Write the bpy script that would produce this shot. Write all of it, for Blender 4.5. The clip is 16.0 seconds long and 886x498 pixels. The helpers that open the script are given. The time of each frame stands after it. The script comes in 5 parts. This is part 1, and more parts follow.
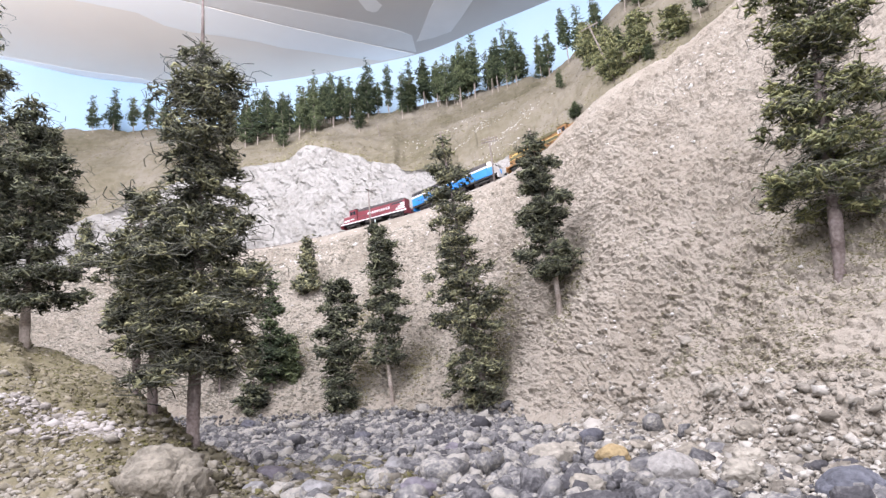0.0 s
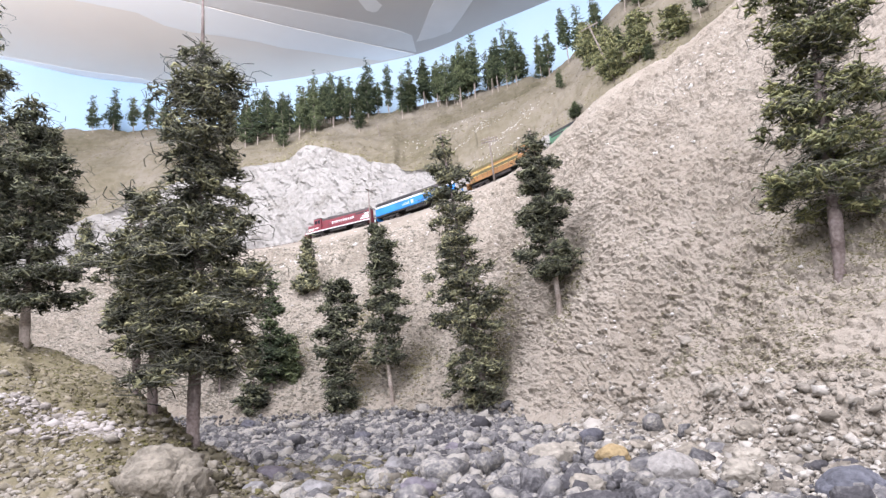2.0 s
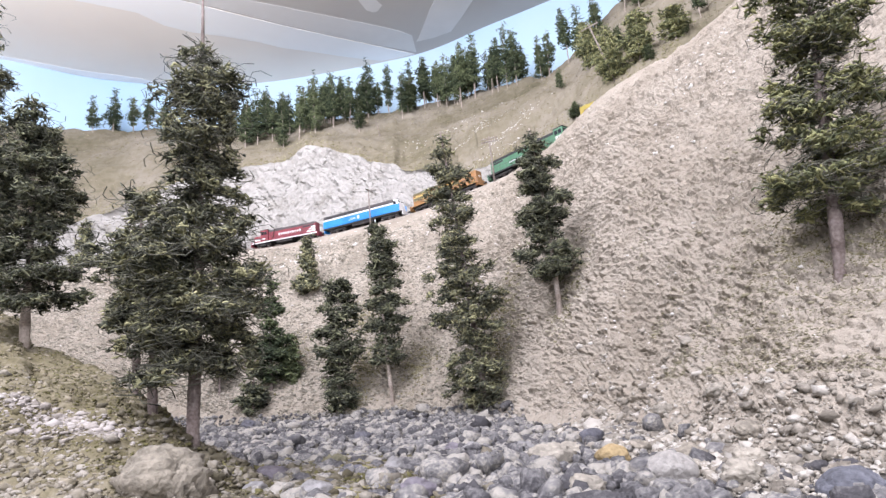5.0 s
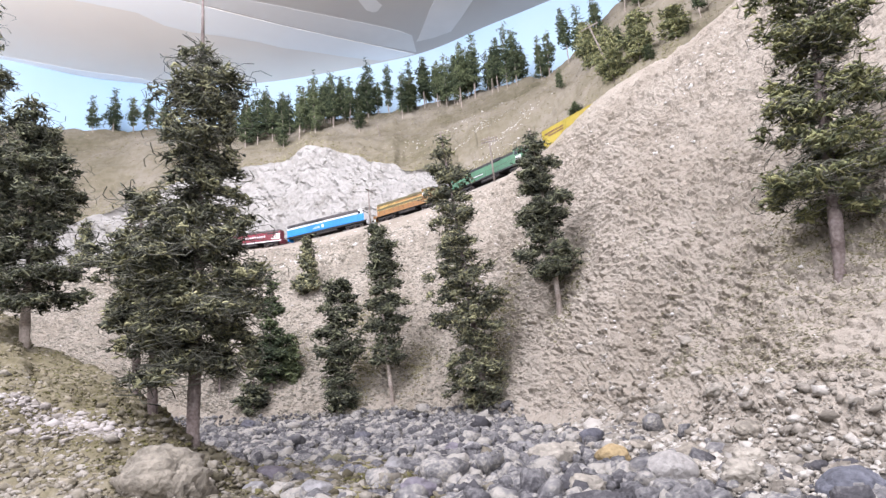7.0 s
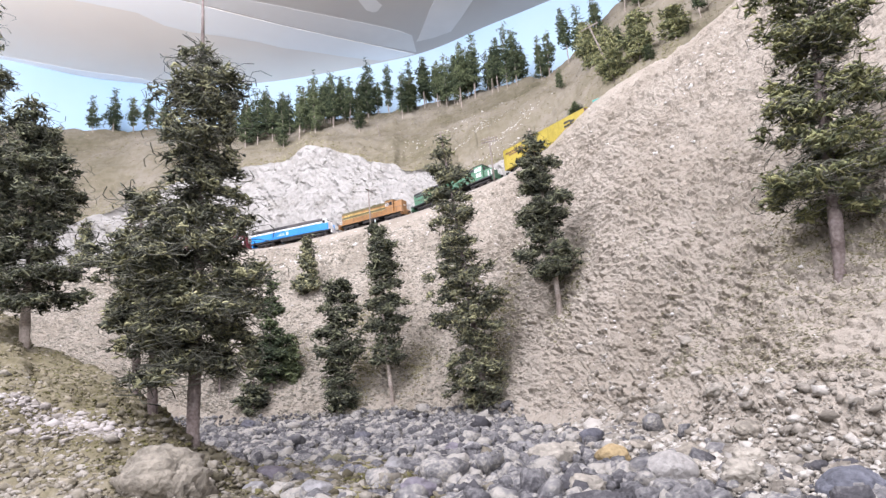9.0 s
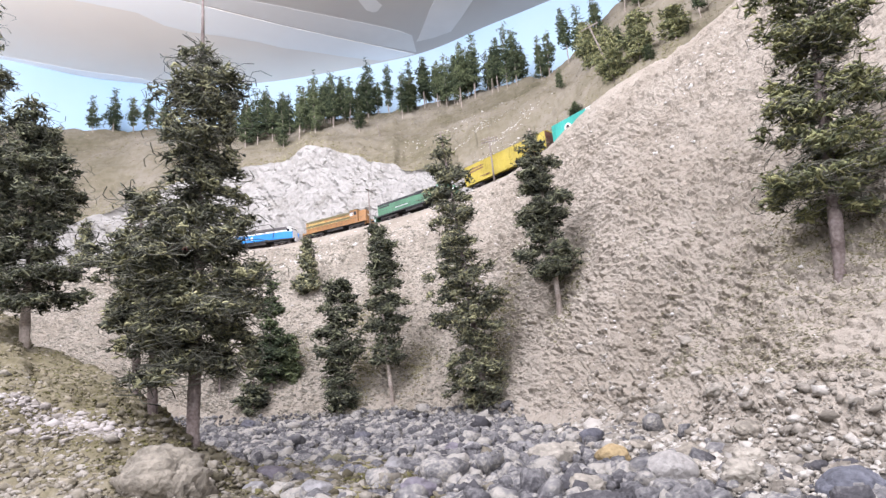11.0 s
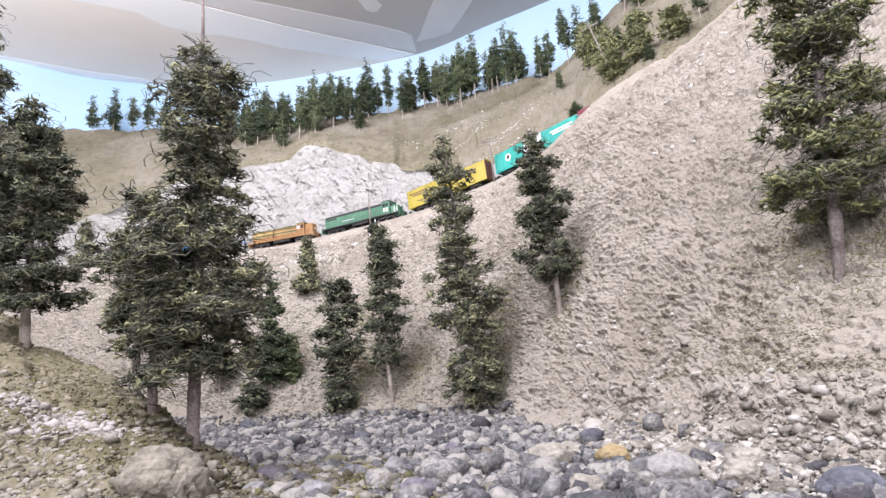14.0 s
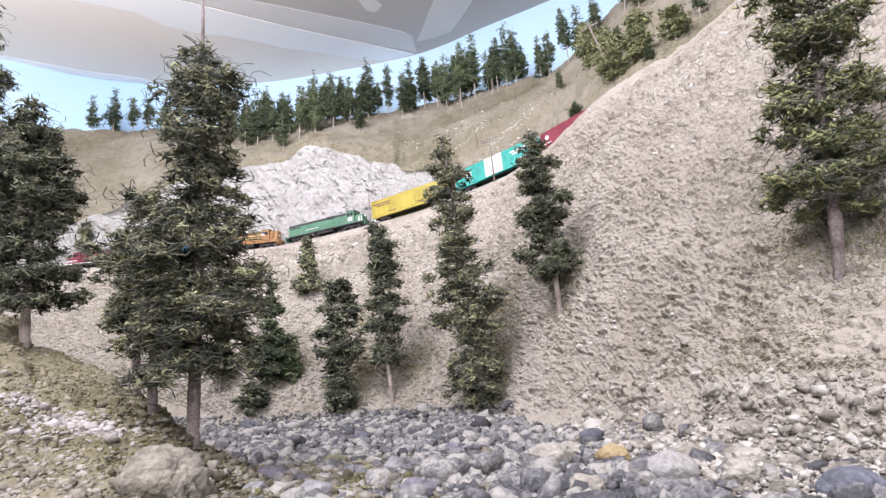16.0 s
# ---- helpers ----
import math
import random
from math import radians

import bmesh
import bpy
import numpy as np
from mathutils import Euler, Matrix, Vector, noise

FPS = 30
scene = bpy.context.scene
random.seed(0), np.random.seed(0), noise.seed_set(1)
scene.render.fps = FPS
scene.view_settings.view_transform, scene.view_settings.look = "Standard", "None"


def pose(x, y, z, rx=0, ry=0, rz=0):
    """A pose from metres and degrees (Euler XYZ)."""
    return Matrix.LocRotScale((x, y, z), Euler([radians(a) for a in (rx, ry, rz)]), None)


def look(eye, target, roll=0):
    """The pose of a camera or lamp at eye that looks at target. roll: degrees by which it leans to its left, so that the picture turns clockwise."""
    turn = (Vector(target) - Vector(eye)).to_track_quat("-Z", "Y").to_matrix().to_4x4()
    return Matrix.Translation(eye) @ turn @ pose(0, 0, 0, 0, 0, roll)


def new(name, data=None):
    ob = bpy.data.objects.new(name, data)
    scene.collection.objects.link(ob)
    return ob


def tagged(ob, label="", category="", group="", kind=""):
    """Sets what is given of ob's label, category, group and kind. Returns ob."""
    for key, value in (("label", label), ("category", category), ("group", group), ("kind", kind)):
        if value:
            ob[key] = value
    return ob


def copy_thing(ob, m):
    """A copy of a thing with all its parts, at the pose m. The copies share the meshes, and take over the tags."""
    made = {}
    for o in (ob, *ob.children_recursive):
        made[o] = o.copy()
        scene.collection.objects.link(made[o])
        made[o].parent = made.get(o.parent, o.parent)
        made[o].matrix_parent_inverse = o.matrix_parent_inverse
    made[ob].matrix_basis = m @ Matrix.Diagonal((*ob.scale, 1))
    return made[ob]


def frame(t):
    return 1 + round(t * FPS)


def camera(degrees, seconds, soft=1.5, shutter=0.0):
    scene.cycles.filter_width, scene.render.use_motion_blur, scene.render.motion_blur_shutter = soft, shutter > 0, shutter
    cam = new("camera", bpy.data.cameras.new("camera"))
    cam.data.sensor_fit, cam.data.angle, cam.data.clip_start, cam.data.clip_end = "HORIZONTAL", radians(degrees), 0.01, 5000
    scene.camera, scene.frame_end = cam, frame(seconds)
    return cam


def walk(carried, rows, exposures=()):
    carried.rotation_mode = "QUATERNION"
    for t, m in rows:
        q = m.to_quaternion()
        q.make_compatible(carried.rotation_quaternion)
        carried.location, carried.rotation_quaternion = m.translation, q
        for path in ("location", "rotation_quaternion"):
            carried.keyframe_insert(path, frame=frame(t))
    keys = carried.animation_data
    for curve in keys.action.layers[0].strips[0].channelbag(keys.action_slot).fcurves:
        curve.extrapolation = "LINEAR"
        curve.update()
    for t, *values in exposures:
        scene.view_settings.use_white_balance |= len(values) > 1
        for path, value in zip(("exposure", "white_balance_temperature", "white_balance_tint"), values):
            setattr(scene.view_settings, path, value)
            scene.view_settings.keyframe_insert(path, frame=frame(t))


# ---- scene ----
cam = camera(70, 16.0, soft=1.45)
EYE = (0.0, 0.0, 0.06)
CAM_POSE = look(EYE, (0.0, math.cos(radians(12.5)), 0.06 + math.sin(radians(12.5))), -4.0)
walk(cam, [(0.0, CAM_POSE), (16.0, CAM_POSE)], exposures=[(0.0, 0.0), (16.0, 0.0)])

# ---- light: unseen area lamps, assumed behind and beside the camera, two of them fills ----
world = bpy.data.worlds.new("room_air")
scene.world = world
world.use_nodes = True
world.node_tree.nodes["Background"].inputs[0].default_value = (0.95, 0.97, 1.0, 1)
world.node_tree.nodes["Background"].inputs[1].default_value = 0.15


def unseen_lamp(x, y, z, tx, ty, tz, watts, sx, sy, colour=(0.93, 0.913, 1.03)):
    data = bpy.data.lights.new("unseen_light", "AREA")
    data.shape, data.size, data.size_y = "RECTANGLE", sx, sy
    data.energy, data.color = watts, colour
    ob = new("unseen_light", data)
    ob.matrix_world = look((x, y, z), (tx, ty, tz))
    return ob


unseen_lamp(-0.55, 0.02, 1.42, 0.05, 1.2, 0.32, 43, 0.9, 0.22)
unseen_lamp(1.1, -0.6, 1.42, 0.3, 1.0, 0.4, 20, 1.3, 0.3)
# an added, unseen strip aimed up to brighten the ceiling
unseen_lamp(-1.00, 0.75, 1.12, -0.72, 1.7, 1.64, 40, 1.6, 0.12)
# an added fill lamp behind the camera, for ceiling and hills
unseen_lamp(-0.3, -1.6, 0.9, -0.3, 1.6, 1.5, 54, 1.6, 0.5)


# ---- small tools ----
def mesh_of(name, verts, faces, material=None, smooth=False):
    me = bpy.data.meshes.new(name)
    me.from_pydata([tuple(map(float, v)) for v in verts], [], [tuple(map(int, f)) for f in faces])
    if material:
        me.materials.append(material)
    if smooth:
        me.polygons.foreach_set("use_smooth", [True] * len(me.polygons))
    me.update()
    return me


def part(name, bm, material, parent, label="", smooth=False):
    """Links a bmesh (or a mesh) as one object under a thing or a part."""
    if isinstance(bm, bpy.types.Mesh):
        me = bm
    else:
        me = bpy.data.meshes.new(name)
        bm.to_mesh(me)
        bm.free()
    if not me.materials and material:
        me.materials.append(material)
    if smooth:
        me.polygons.foreach_set("use_smooth", [True] * len(me.polygons))
    ob = new(name, me)
    if parent is not None:
        ob.parent = parent
    if label:
        ob["label"] = label
    return ob


def box(bm, x0, y0, z0, x1, y1, z1, bevel=0.0):
    got = bmesh.ops.create_cube(bm, size=1)["verts"]
    for v in got:
        v.co = Vector((x0 + (v.co.x + 0.5) * (x1 - x0), y0 + (v.co.y + 0.5) * (y1 - y0), z0 + (v.co.z + 0.5) * (z1 - z0)))
    if bevel:
        edges = list({e for v in got for e in v.link_edges})
        bmesh.ops.bevel(bm, geom=edges, offset=bevel, segments=2, affect="EDGES", profile=0.6)
    return bm


def slab(x0, y0, z0, x1, y1, z1, bevel=0.0):
    return box(bmesh.new(), x0, y0, z0, x1, y1, z1, bevel)


def cylinder(bm, m, r0, r1, length, sides=12):
    bmesh.ops.create_cone(bm, cap_ends=True, segments=sides, radius1=r0, radius2=r1, depth=length,
                          matrix=m @ Matrix.Translation((0, 0, length / 2)))
    return bm


# ---- materials ----
def material(name, colours, scale=40.0, rough=0.9, bump=0.3, bump_scale=160.0, metal=0.0, fine=0.5, island=0.0, per_object=0.0,
             bump_size=0.002, spec=0.3, coords="Object"):
    """A surface whose colour wanders through the given colours at two scales, with fine relief."""
    m = bpy.data.materials.new(name)
    m.use_nodes = True
    nt = m.node_tree
    b = nt.nodes["Principled BSDF"]
    b.inputs["Roughness"].default_value, b.inputs["Metallic"].default_value = rough, metal
    b.inputs["Specular IOR Level"].default_value = spec
    link = nt.links.new
    tc = nt.nodes.new("ShaderNodeTexCoord")
    big, small = nt.nodes.new("ShaderNodeTexNoise"), nt.nodes.new("ShaderNodeTexNoise")
    big.inputs["Scale"].default_value, big.inputs["Detail"].default_value = scale, 4
    small.inputs["Scale"].default_value, small.inputs["Detail"].default_value = scale * 9, 3
    mix = nt.nodes.new("ShaderNodeMath")
    mix.operation = "MULTIPLY_ADD"
    mix.inputs[1].default_value = fine
    for n in (big, small):
        link(tc.outputs[coords], n.inputs["Vector"])
    sub = nt.nodes.new("ShaderNodeMath")
    sub.operation = "SUBTRACT"
    sub.inputs[1].default_value = 0.5
    link(small.outputs[0], sub.inputs[0])
    link(sub.outputs[0], mix.inputs[0])
    link(big.outputs[0], mix.inputs[2])
    out = mix.outputs[0]
    for kind, amount in (("island", island), ("object", per_object)):
        if amount:
            src = nt.nodes.new("ShaderNodeNewGeometry" if kind == "island" else "ShaderNodeObjectInfo")
            s2, add = nt.nodes.new("ShaderNodeMath"), nt.nodes.new("ShaderNodeMath")
            s2.operation, s2.inputs[1].default_value = "SUBTRACT", 0.5
            add.operation, add.inputs[1].default_value = "MULTIPLY_ADD", amount
            link(src.outputs["Random Per Island" if kind == "island" else "Random"], s2.inputs[0])
            link(s2.outputs[0], add.inputs[0])
            link(out, add.inputs[2])
            out = add.outputs[0]
    ramp = nt.nodes.new("ShaderNodeValToRGB")
    els = ramp.color_ramp.elements
    n = len(colours)
    while len(els) < n:
        els.new(0.5)
    for i, c in enumerate(colours):
        els[i].position = 0.28 + 0.44 * i / max(1, n - 1)
        els[i].color = (*c, 1)
    link(out, ramp.inputs[0])
    link(ramp.outputs[0], b.inputs["Base Color"])
    if bump:
        bn, bp = nt.nodes.new("ShaderNodeTexNoise"), nt.nodes.new("ShaderNodeBump")
        bn.inputs["Scale"].default_value, bn.inputs["Detail"].default_value = bump_scale, 5
        link(tc.outputs[coords], bn.inputs["Vector"])
        bp.inputs["Strength"].default_value, bp.inputs["Distance"].default_value = bump, bump_size
        link(bn.outputs[0], bp.inputs["Height"])
        link(bp.outputs[0], b.inputs["Normal"])
    return m


M_SCREE = material("scree_soil", [(0.285, 0.25, 0.203), (0.345, 0.308, 0.257), (0.39, 0.352, 0.30)], 9, 0.95, 1.0, 460, fine=0.5, bump_size=0.0026)
M_UPPER = material("dry_turf", [(0.118, 0.106, 0.064), (0.182, 0.161, 0.116), (0.238, 0.214, 0.172)], 5, 0.97, 0.6, 260, fine=0.45, bump_size=0.003)
M_CUT = material("pale_rock", [(0.225, 0.215, 0.192), (0.297, 0.287, 0.266), (0.32, 0.31, 0.29), (0.34, 0.33, 0.31)], 20, 0.9, 0.7, 170, fine=0.5, bump_size=0.003)
M_TURF = material("green_turf", [(0.10, 0.087, 0.046), (0.165, 0.145, 0.092), (0.245, 0.22, 0.165)], 16, 0.97, 0.7, 420, fine=0.8, bump_size=0.0016)
# gravel coloured darker to stand in for shade between the stones
M_BED = material("shade_dark_gravel", [(0.04, 0.038, 0.036), (0.075, 0.07, 0.064), (0.12, 0.112, 0.10)], 30, 0.9, 0.8, 220, fine=0.9, bump_size=0.004)
M_PAINT_SKY = material("sky_blue_paint", [(0.48, 0.68, 0.88), (0.54, 0.73, 0.90), (0.62, 0.79, 0.92)], 1.2, 0.75, 0.05, 300, fine=0.1)
M_BOARD = material("grey_drywall", [(0.43, 0.405, 0.38), (0.47, 0.44, 0.415), (0.50, 0.475, 0.445)], 2.0, 0.85, 0.08, 300, fine=0.1)
M_BEIGE_AREA = material("beige_drywall", [(0.80, 0.735, 0.665), (0.83, 0.77, 0.70), (0.86, 0.805, 0.74)], 2.0, 0.85, 0.08, 300, fine=0.1)
M_MUD = material("joint_compound", [(0.84, 0.83, 0.81), (0.87, 0.86, 0.85), (0.89, 0.885, 0.875)], 3.0, 0.8, 0.08, 200, fine=0.2)
M_MID_GREY = material("mid_grey_ceiling", [(0.60, 0.58, 0.56), (0.65, 0.63, 0.61), (0.70, 0.68, 0.66)], 3.0, 0.85, 0.08, 200, fine=0.2)
M_PLY = material("plywood", [(0.36, 0.26, 0.16), (0.45, 0.34, 0.22)], 6, 0.7, 0.1, 120)
M_WALL = material("white_wall_paint", [(0.72, 0.71, 0.69), (0.76, 0.75, 0.73)], 2, 0.8, 0.05, 200)
M_FLOOR = material("grey_carpet", [(0.22, 0.21, 0.20), (0.30, 0.29, 0.28)], 8, 0.95, 0.4, 300)

# ---- the modelled canyon's lines: x, y, z control points back-projected from the camera's view ----
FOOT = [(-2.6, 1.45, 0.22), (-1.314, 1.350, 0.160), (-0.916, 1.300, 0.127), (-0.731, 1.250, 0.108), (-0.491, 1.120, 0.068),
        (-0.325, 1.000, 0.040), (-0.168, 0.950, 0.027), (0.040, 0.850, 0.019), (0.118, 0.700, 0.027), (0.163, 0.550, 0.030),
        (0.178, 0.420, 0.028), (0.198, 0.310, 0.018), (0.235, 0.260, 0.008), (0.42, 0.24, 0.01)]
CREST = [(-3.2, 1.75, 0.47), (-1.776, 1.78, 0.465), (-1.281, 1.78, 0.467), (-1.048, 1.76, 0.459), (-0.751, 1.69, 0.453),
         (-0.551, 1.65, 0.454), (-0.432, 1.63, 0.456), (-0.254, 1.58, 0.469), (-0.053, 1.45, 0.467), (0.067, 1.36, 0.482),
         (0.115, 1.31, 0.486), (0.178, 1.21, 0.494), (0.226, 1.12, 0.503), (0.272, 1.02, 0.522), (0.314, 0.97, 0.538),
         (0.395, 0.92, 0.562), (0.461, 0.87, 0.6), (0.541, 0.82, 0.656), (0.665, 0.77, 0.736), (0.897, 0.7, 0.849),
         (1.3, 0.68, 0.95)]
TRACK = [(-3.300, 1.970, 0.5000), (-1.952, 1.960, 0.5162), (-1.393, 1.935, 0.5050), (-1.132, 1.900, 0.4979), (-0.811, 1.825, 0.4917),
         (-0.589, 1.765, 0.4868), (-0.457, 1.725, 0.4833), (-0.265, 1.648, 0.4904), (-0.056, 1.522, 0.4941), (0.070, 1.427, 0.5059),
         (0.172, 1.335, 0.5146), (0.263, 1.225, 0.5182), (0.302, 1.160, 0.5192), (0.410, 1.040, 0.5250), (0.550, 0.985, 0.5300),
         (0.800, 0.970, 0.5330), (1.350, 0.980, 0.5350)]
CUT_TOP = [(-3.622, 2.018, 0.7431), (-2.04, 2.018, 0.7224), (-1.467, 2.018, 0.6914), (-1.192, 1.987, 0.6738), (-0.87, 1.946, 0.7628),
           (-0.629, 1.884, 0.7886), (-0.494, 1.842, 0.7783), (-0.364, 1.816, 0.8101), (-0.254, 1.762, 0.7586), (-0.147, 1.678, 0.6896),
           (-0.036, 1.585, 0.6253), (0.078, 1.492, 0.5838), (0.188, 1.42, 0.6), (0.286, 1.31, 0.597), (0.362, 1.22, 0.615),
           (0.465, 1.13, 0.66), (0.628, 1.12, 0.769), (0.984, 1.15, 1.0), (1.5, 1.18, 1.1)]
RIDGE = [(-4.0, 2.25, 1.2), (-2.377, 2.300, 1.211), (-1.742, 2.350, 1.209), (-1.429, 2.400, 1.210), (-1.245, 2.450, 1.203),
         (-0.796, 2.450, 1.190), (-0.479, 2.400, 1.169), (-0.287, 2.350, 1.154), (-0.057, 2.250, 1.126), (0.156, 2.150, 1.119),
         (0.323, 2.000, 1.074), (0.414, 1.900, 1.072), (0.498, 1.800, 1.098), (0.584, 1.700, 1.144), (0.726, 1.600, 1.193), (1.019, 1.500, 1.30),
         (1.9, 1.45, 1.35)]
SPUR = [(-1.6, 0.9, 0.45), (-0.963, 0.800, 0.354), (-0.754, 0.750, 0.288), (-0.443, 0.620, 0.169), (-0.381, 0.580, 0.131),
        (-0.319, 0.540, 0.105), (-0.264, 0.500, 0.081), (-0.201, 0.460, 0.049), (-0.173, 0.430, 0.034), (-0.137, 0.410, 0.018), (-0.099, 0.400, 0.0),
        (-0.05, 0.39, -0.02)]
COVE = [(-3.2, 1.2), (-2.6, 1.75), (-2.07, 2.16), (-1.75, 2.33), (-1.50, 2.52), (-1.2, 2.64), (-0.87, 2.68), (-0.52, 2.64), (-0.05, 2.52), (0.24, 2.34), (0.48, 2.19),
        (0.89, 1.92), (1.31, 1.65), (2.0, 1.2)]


def spline(points, steps=24):
    """A Catmull-Rom line through the control points."""
    p = np.array(points, float)
    p = np.vstack([2 * p[0] - p[1], p, 2 * p[-1] - p[-2]])
    t = np.linspace(0, 1, steps, endpoint=False)[:, None]
    out = []
    for i in range(1, len(p) - 2):
        a, b, c, d = p[i - 1], p[i], p[i + 1], p[i + 2]
        out.append(0.5 * (2 * b + (c - a) * t + (2 * a - 5 * b + 4 * c - d) * t ** 2 + (3 * b - a - 3 * c + d) * t ** 3))
    return np.vstack(out + [p[-2][None]])


def by_bearing(points, bearings):
    """The line's place at each bearing seen from the camera."""
    s = spline(points)
    a = np.maximum.accumulate(np.arctan2(s[:, 0], s[:, 1]) + np.arange(len(s)) * 1e-9)
    return np.stack([np.interp(bearings, a, s[:, k]) for k in range(3)], 1)


def rough(points, size, scale, seed=0.0, octaves=4):
    """Fractal relief along z and towards the viewer."""
    out = np.empty(len(points))
    for i, p in enumerate(points):
        out[i] = noise.fractal((p[0] * scale + seed, p[1] * scale, p[2] * scale), 0.9, 2.1, octaves)
    return out * size


def facets(points, size, scale, seed=0.0, stretch=(1, 1, 1), step=0.25):
    """Broken rock: each cell of the rock is a flat chip with its own tilt."""
    out = np.empty(len(points))
    for i, p in enumerate(points):
        a, b = 0.82 * p[0] + 0.57 * p[2], 0.82 * p[2] - 0.57 * p[0]
        q = Vector((a * scale * stretch[0] + seed, p[1] * scale * stretch[1], b * scale * stretch[2]))
        c = noise.voronoi(q)[1][0]
        out[i] = (q - c).dot(noise.cell_vector(c * 7.3 + Vector((0.5, 0.5, 0.5))) * 2 - Vector((1, 1, 1))) + step * noise.cell(c * 3.1)
    return out * size


def chance(i, j, k):
    """A random number from 0 to 1 for each cell."""
    x = np.sin(i * 127.1 + j * 311.7 + k * 74.7) * 43758.5453
    return x - np.floor(x)


def swell(u, v, k):
    """Smooth noise over a sheet, from -1 to 1."""
    i, j = np.floor(u), np.floor(v)
    a, b = u - i, v - j
    a, b = a * a * (3 - 2 * a), b * b * (3 - 2 * b)
    top = chance(i, j, k) * (1 - a) + chance(i + 1, j, k) * a
    low = chance(i, j + 1, k) * (1 - a) + chance(i + 1, j + 1, k) * a
    return 2 * (top * (1 - b) + low * b) - 1


def clods(u, v, k, keep):
    """Separate rounded lumps, one in a cell at most."""
    i, j = np.floor(u), np.floor(v)
    out = np.zeros_like(u)
    for di in (-1, 0, 1):
        for dj in (-1, 0, 1):
            ci, cj = i + di, j + dj
            r = 0.28 + 0.5 * chance(ci, cj, k + 3) ** 2
            du, dv = u - ci - chance(ci, cj, k), v - cj - chance(ci, cj, k + 1)
            dv = dv + du * (chance(ci, cj, k + 4) - 0.5) * 0.9
            d = 1 - (du * du + dv * dv) / (r * r)
            lump = r * np.sqrt(np.clip(d, 0, 1)) * (chance(ci, cj, k + 2) < keep)
            out = np.maximum(out, lump)
    return out


def scree_relief(u, v):
    """Soil that has slid and caked in long clods across the fall of the slope; u, v: metres along and up the sheet."""
    wu, wv = u + 0.005 * swell(u * 70, v * 70, 5), v + 0.004 * swell(u * 50, v * 50, 9)
    caked = 0.30 + 0.70 * np.clip(0.5 + 0.9 * swell(u * 9, v * 13, 21), 0, 1)
    d = 0.0024 * swell(wu * 20, wv * 50, 1) + 0.0015 * swell(wu * 55, wv * 130, 2) + 0.0013 * swell(wu * 140, wv * 260, 3) + 0.0008 * swell(u * 330, v * 420, 4)
    caked = caked * np.clip(0.35 + v / 0.22, 0.35, 1)
    d += caked * (0.0060 * clods(wu * 80, wv * 160, 31, 0.32) + 0.0046 * clods(wu * 150, wv * 270, 47, 0.45))
    return d + 0.0032 * clods(wu * 250, wv * 380, 63, 0.45)


def loft(name, lines, counts, mat, relief, soft=True, low_edge=True, full=0.0, sheet=None):
    """A sheet through the lines, one after another; relief: (size, scale, drift[, chip stretch]) raised along its normals, less where the sheet is lower than full."""
    rows = [lines[0][None]]
    for i, n in enumerate(counts):
        t = np.linspace(0, 1, n + 1)[1:, None, None]
        rows.append(lines[i][None] * (1 - t) + lines[i + 1][None] * t)
    grid = np.vstack(rows)
    nv, nu = grid.shape[:2]
    flat = grid.reshape(-1, 3).copy()
    v = np.repeat(np.linspace(0, 1, nv), nu)
    fade = np.clip((np.minimum(v, 1 - v) if low_edge else 1 - v) * 18, 0, 1) ** 0.7
    if full:
        fade = fade * np.tile(np.clip(np.linalg.norm(lines[-1] - lines[0], axis=1) / full, 0.12, 1), nv)
    nrm = np.cross(np.gradient(grid, axis=1), np.gradient(grid, axis=0)).reshape(-1, 3)
    nrm /= np.linalg.norm(nrm, axis=1)[:, None] + 1e-9
    for k, (size, scale, way, *chip) in enumerate(relief):
        d = facets(flat, size, scale, 3.1 * k, chip[0]) if chip else rough(flat, size, scale, 7.3 * k + len(name), 4 if scale < 30 else 2)
        flat += (d * fade)[:, None] * (nrm + 0.15 * np.array(way)[None])
    if sheet:
        along = np.cumsum(np.linalg.norm(np.diff(grid, axis=1, prepend=grid[:, :1]), axis=2), axis=1)
        along -= along[:, nu * 6 // 10][:, None]
        up = np.cumsum(np.linalg.norm(np.diff(grid, axis=0, prepend=grid[:1]), axis=2), axis=0)
        flat += (sheet(along.ravel(), up.ravel()) * fade)[:, None] * nrm
    idx = np.arange(nv * nu).reshape(nv, nu)
    faces = np.stack([idx[:-1, :-1], idx[:-1, 1:], idx[1:, 1:], idx[1:, :-1]], -1).reshape(-1, 4)
    me = bpy.data.meshes.new(name)
    me.from_pydata(flat.tolist(), [], faces.tolist())
    me.materials.append(mat)
    me.polygons.foreach_set("use_smooth", [soft] * len(me.polygons))
    me.update()
    return tagged(new(name, me), kind="structure"), flat.reshape(nv, nu, 3)


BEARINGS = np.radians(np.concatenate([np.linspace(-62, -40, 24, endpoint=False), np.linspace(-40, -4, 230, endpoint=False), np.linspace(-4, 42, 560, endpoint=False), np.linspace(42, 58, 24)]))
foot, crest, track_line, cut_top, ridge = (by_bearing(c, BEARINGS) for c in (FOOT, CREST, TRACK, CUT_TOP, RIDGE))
for i, b in enumerate(BEARINGS):
    cut_top[i, 2] += 0.016 * noise.fractal((b * 22, 1.7, 0), 0.9, 2.1, 5)
    crest[i, 2] += 0.004 * noise.fractal((b * 45, 5.2, 0), 0.9, 2.1, 4)
    ridge[i, 2] += 0.012 * noise.fractal((b * 16, 9.1, 0), 0.9, 2.1, 4)
outward = np.stack([np.sin(BEARINGS), np.cos(BEARINGS), 0 * BEARINGS], 1)
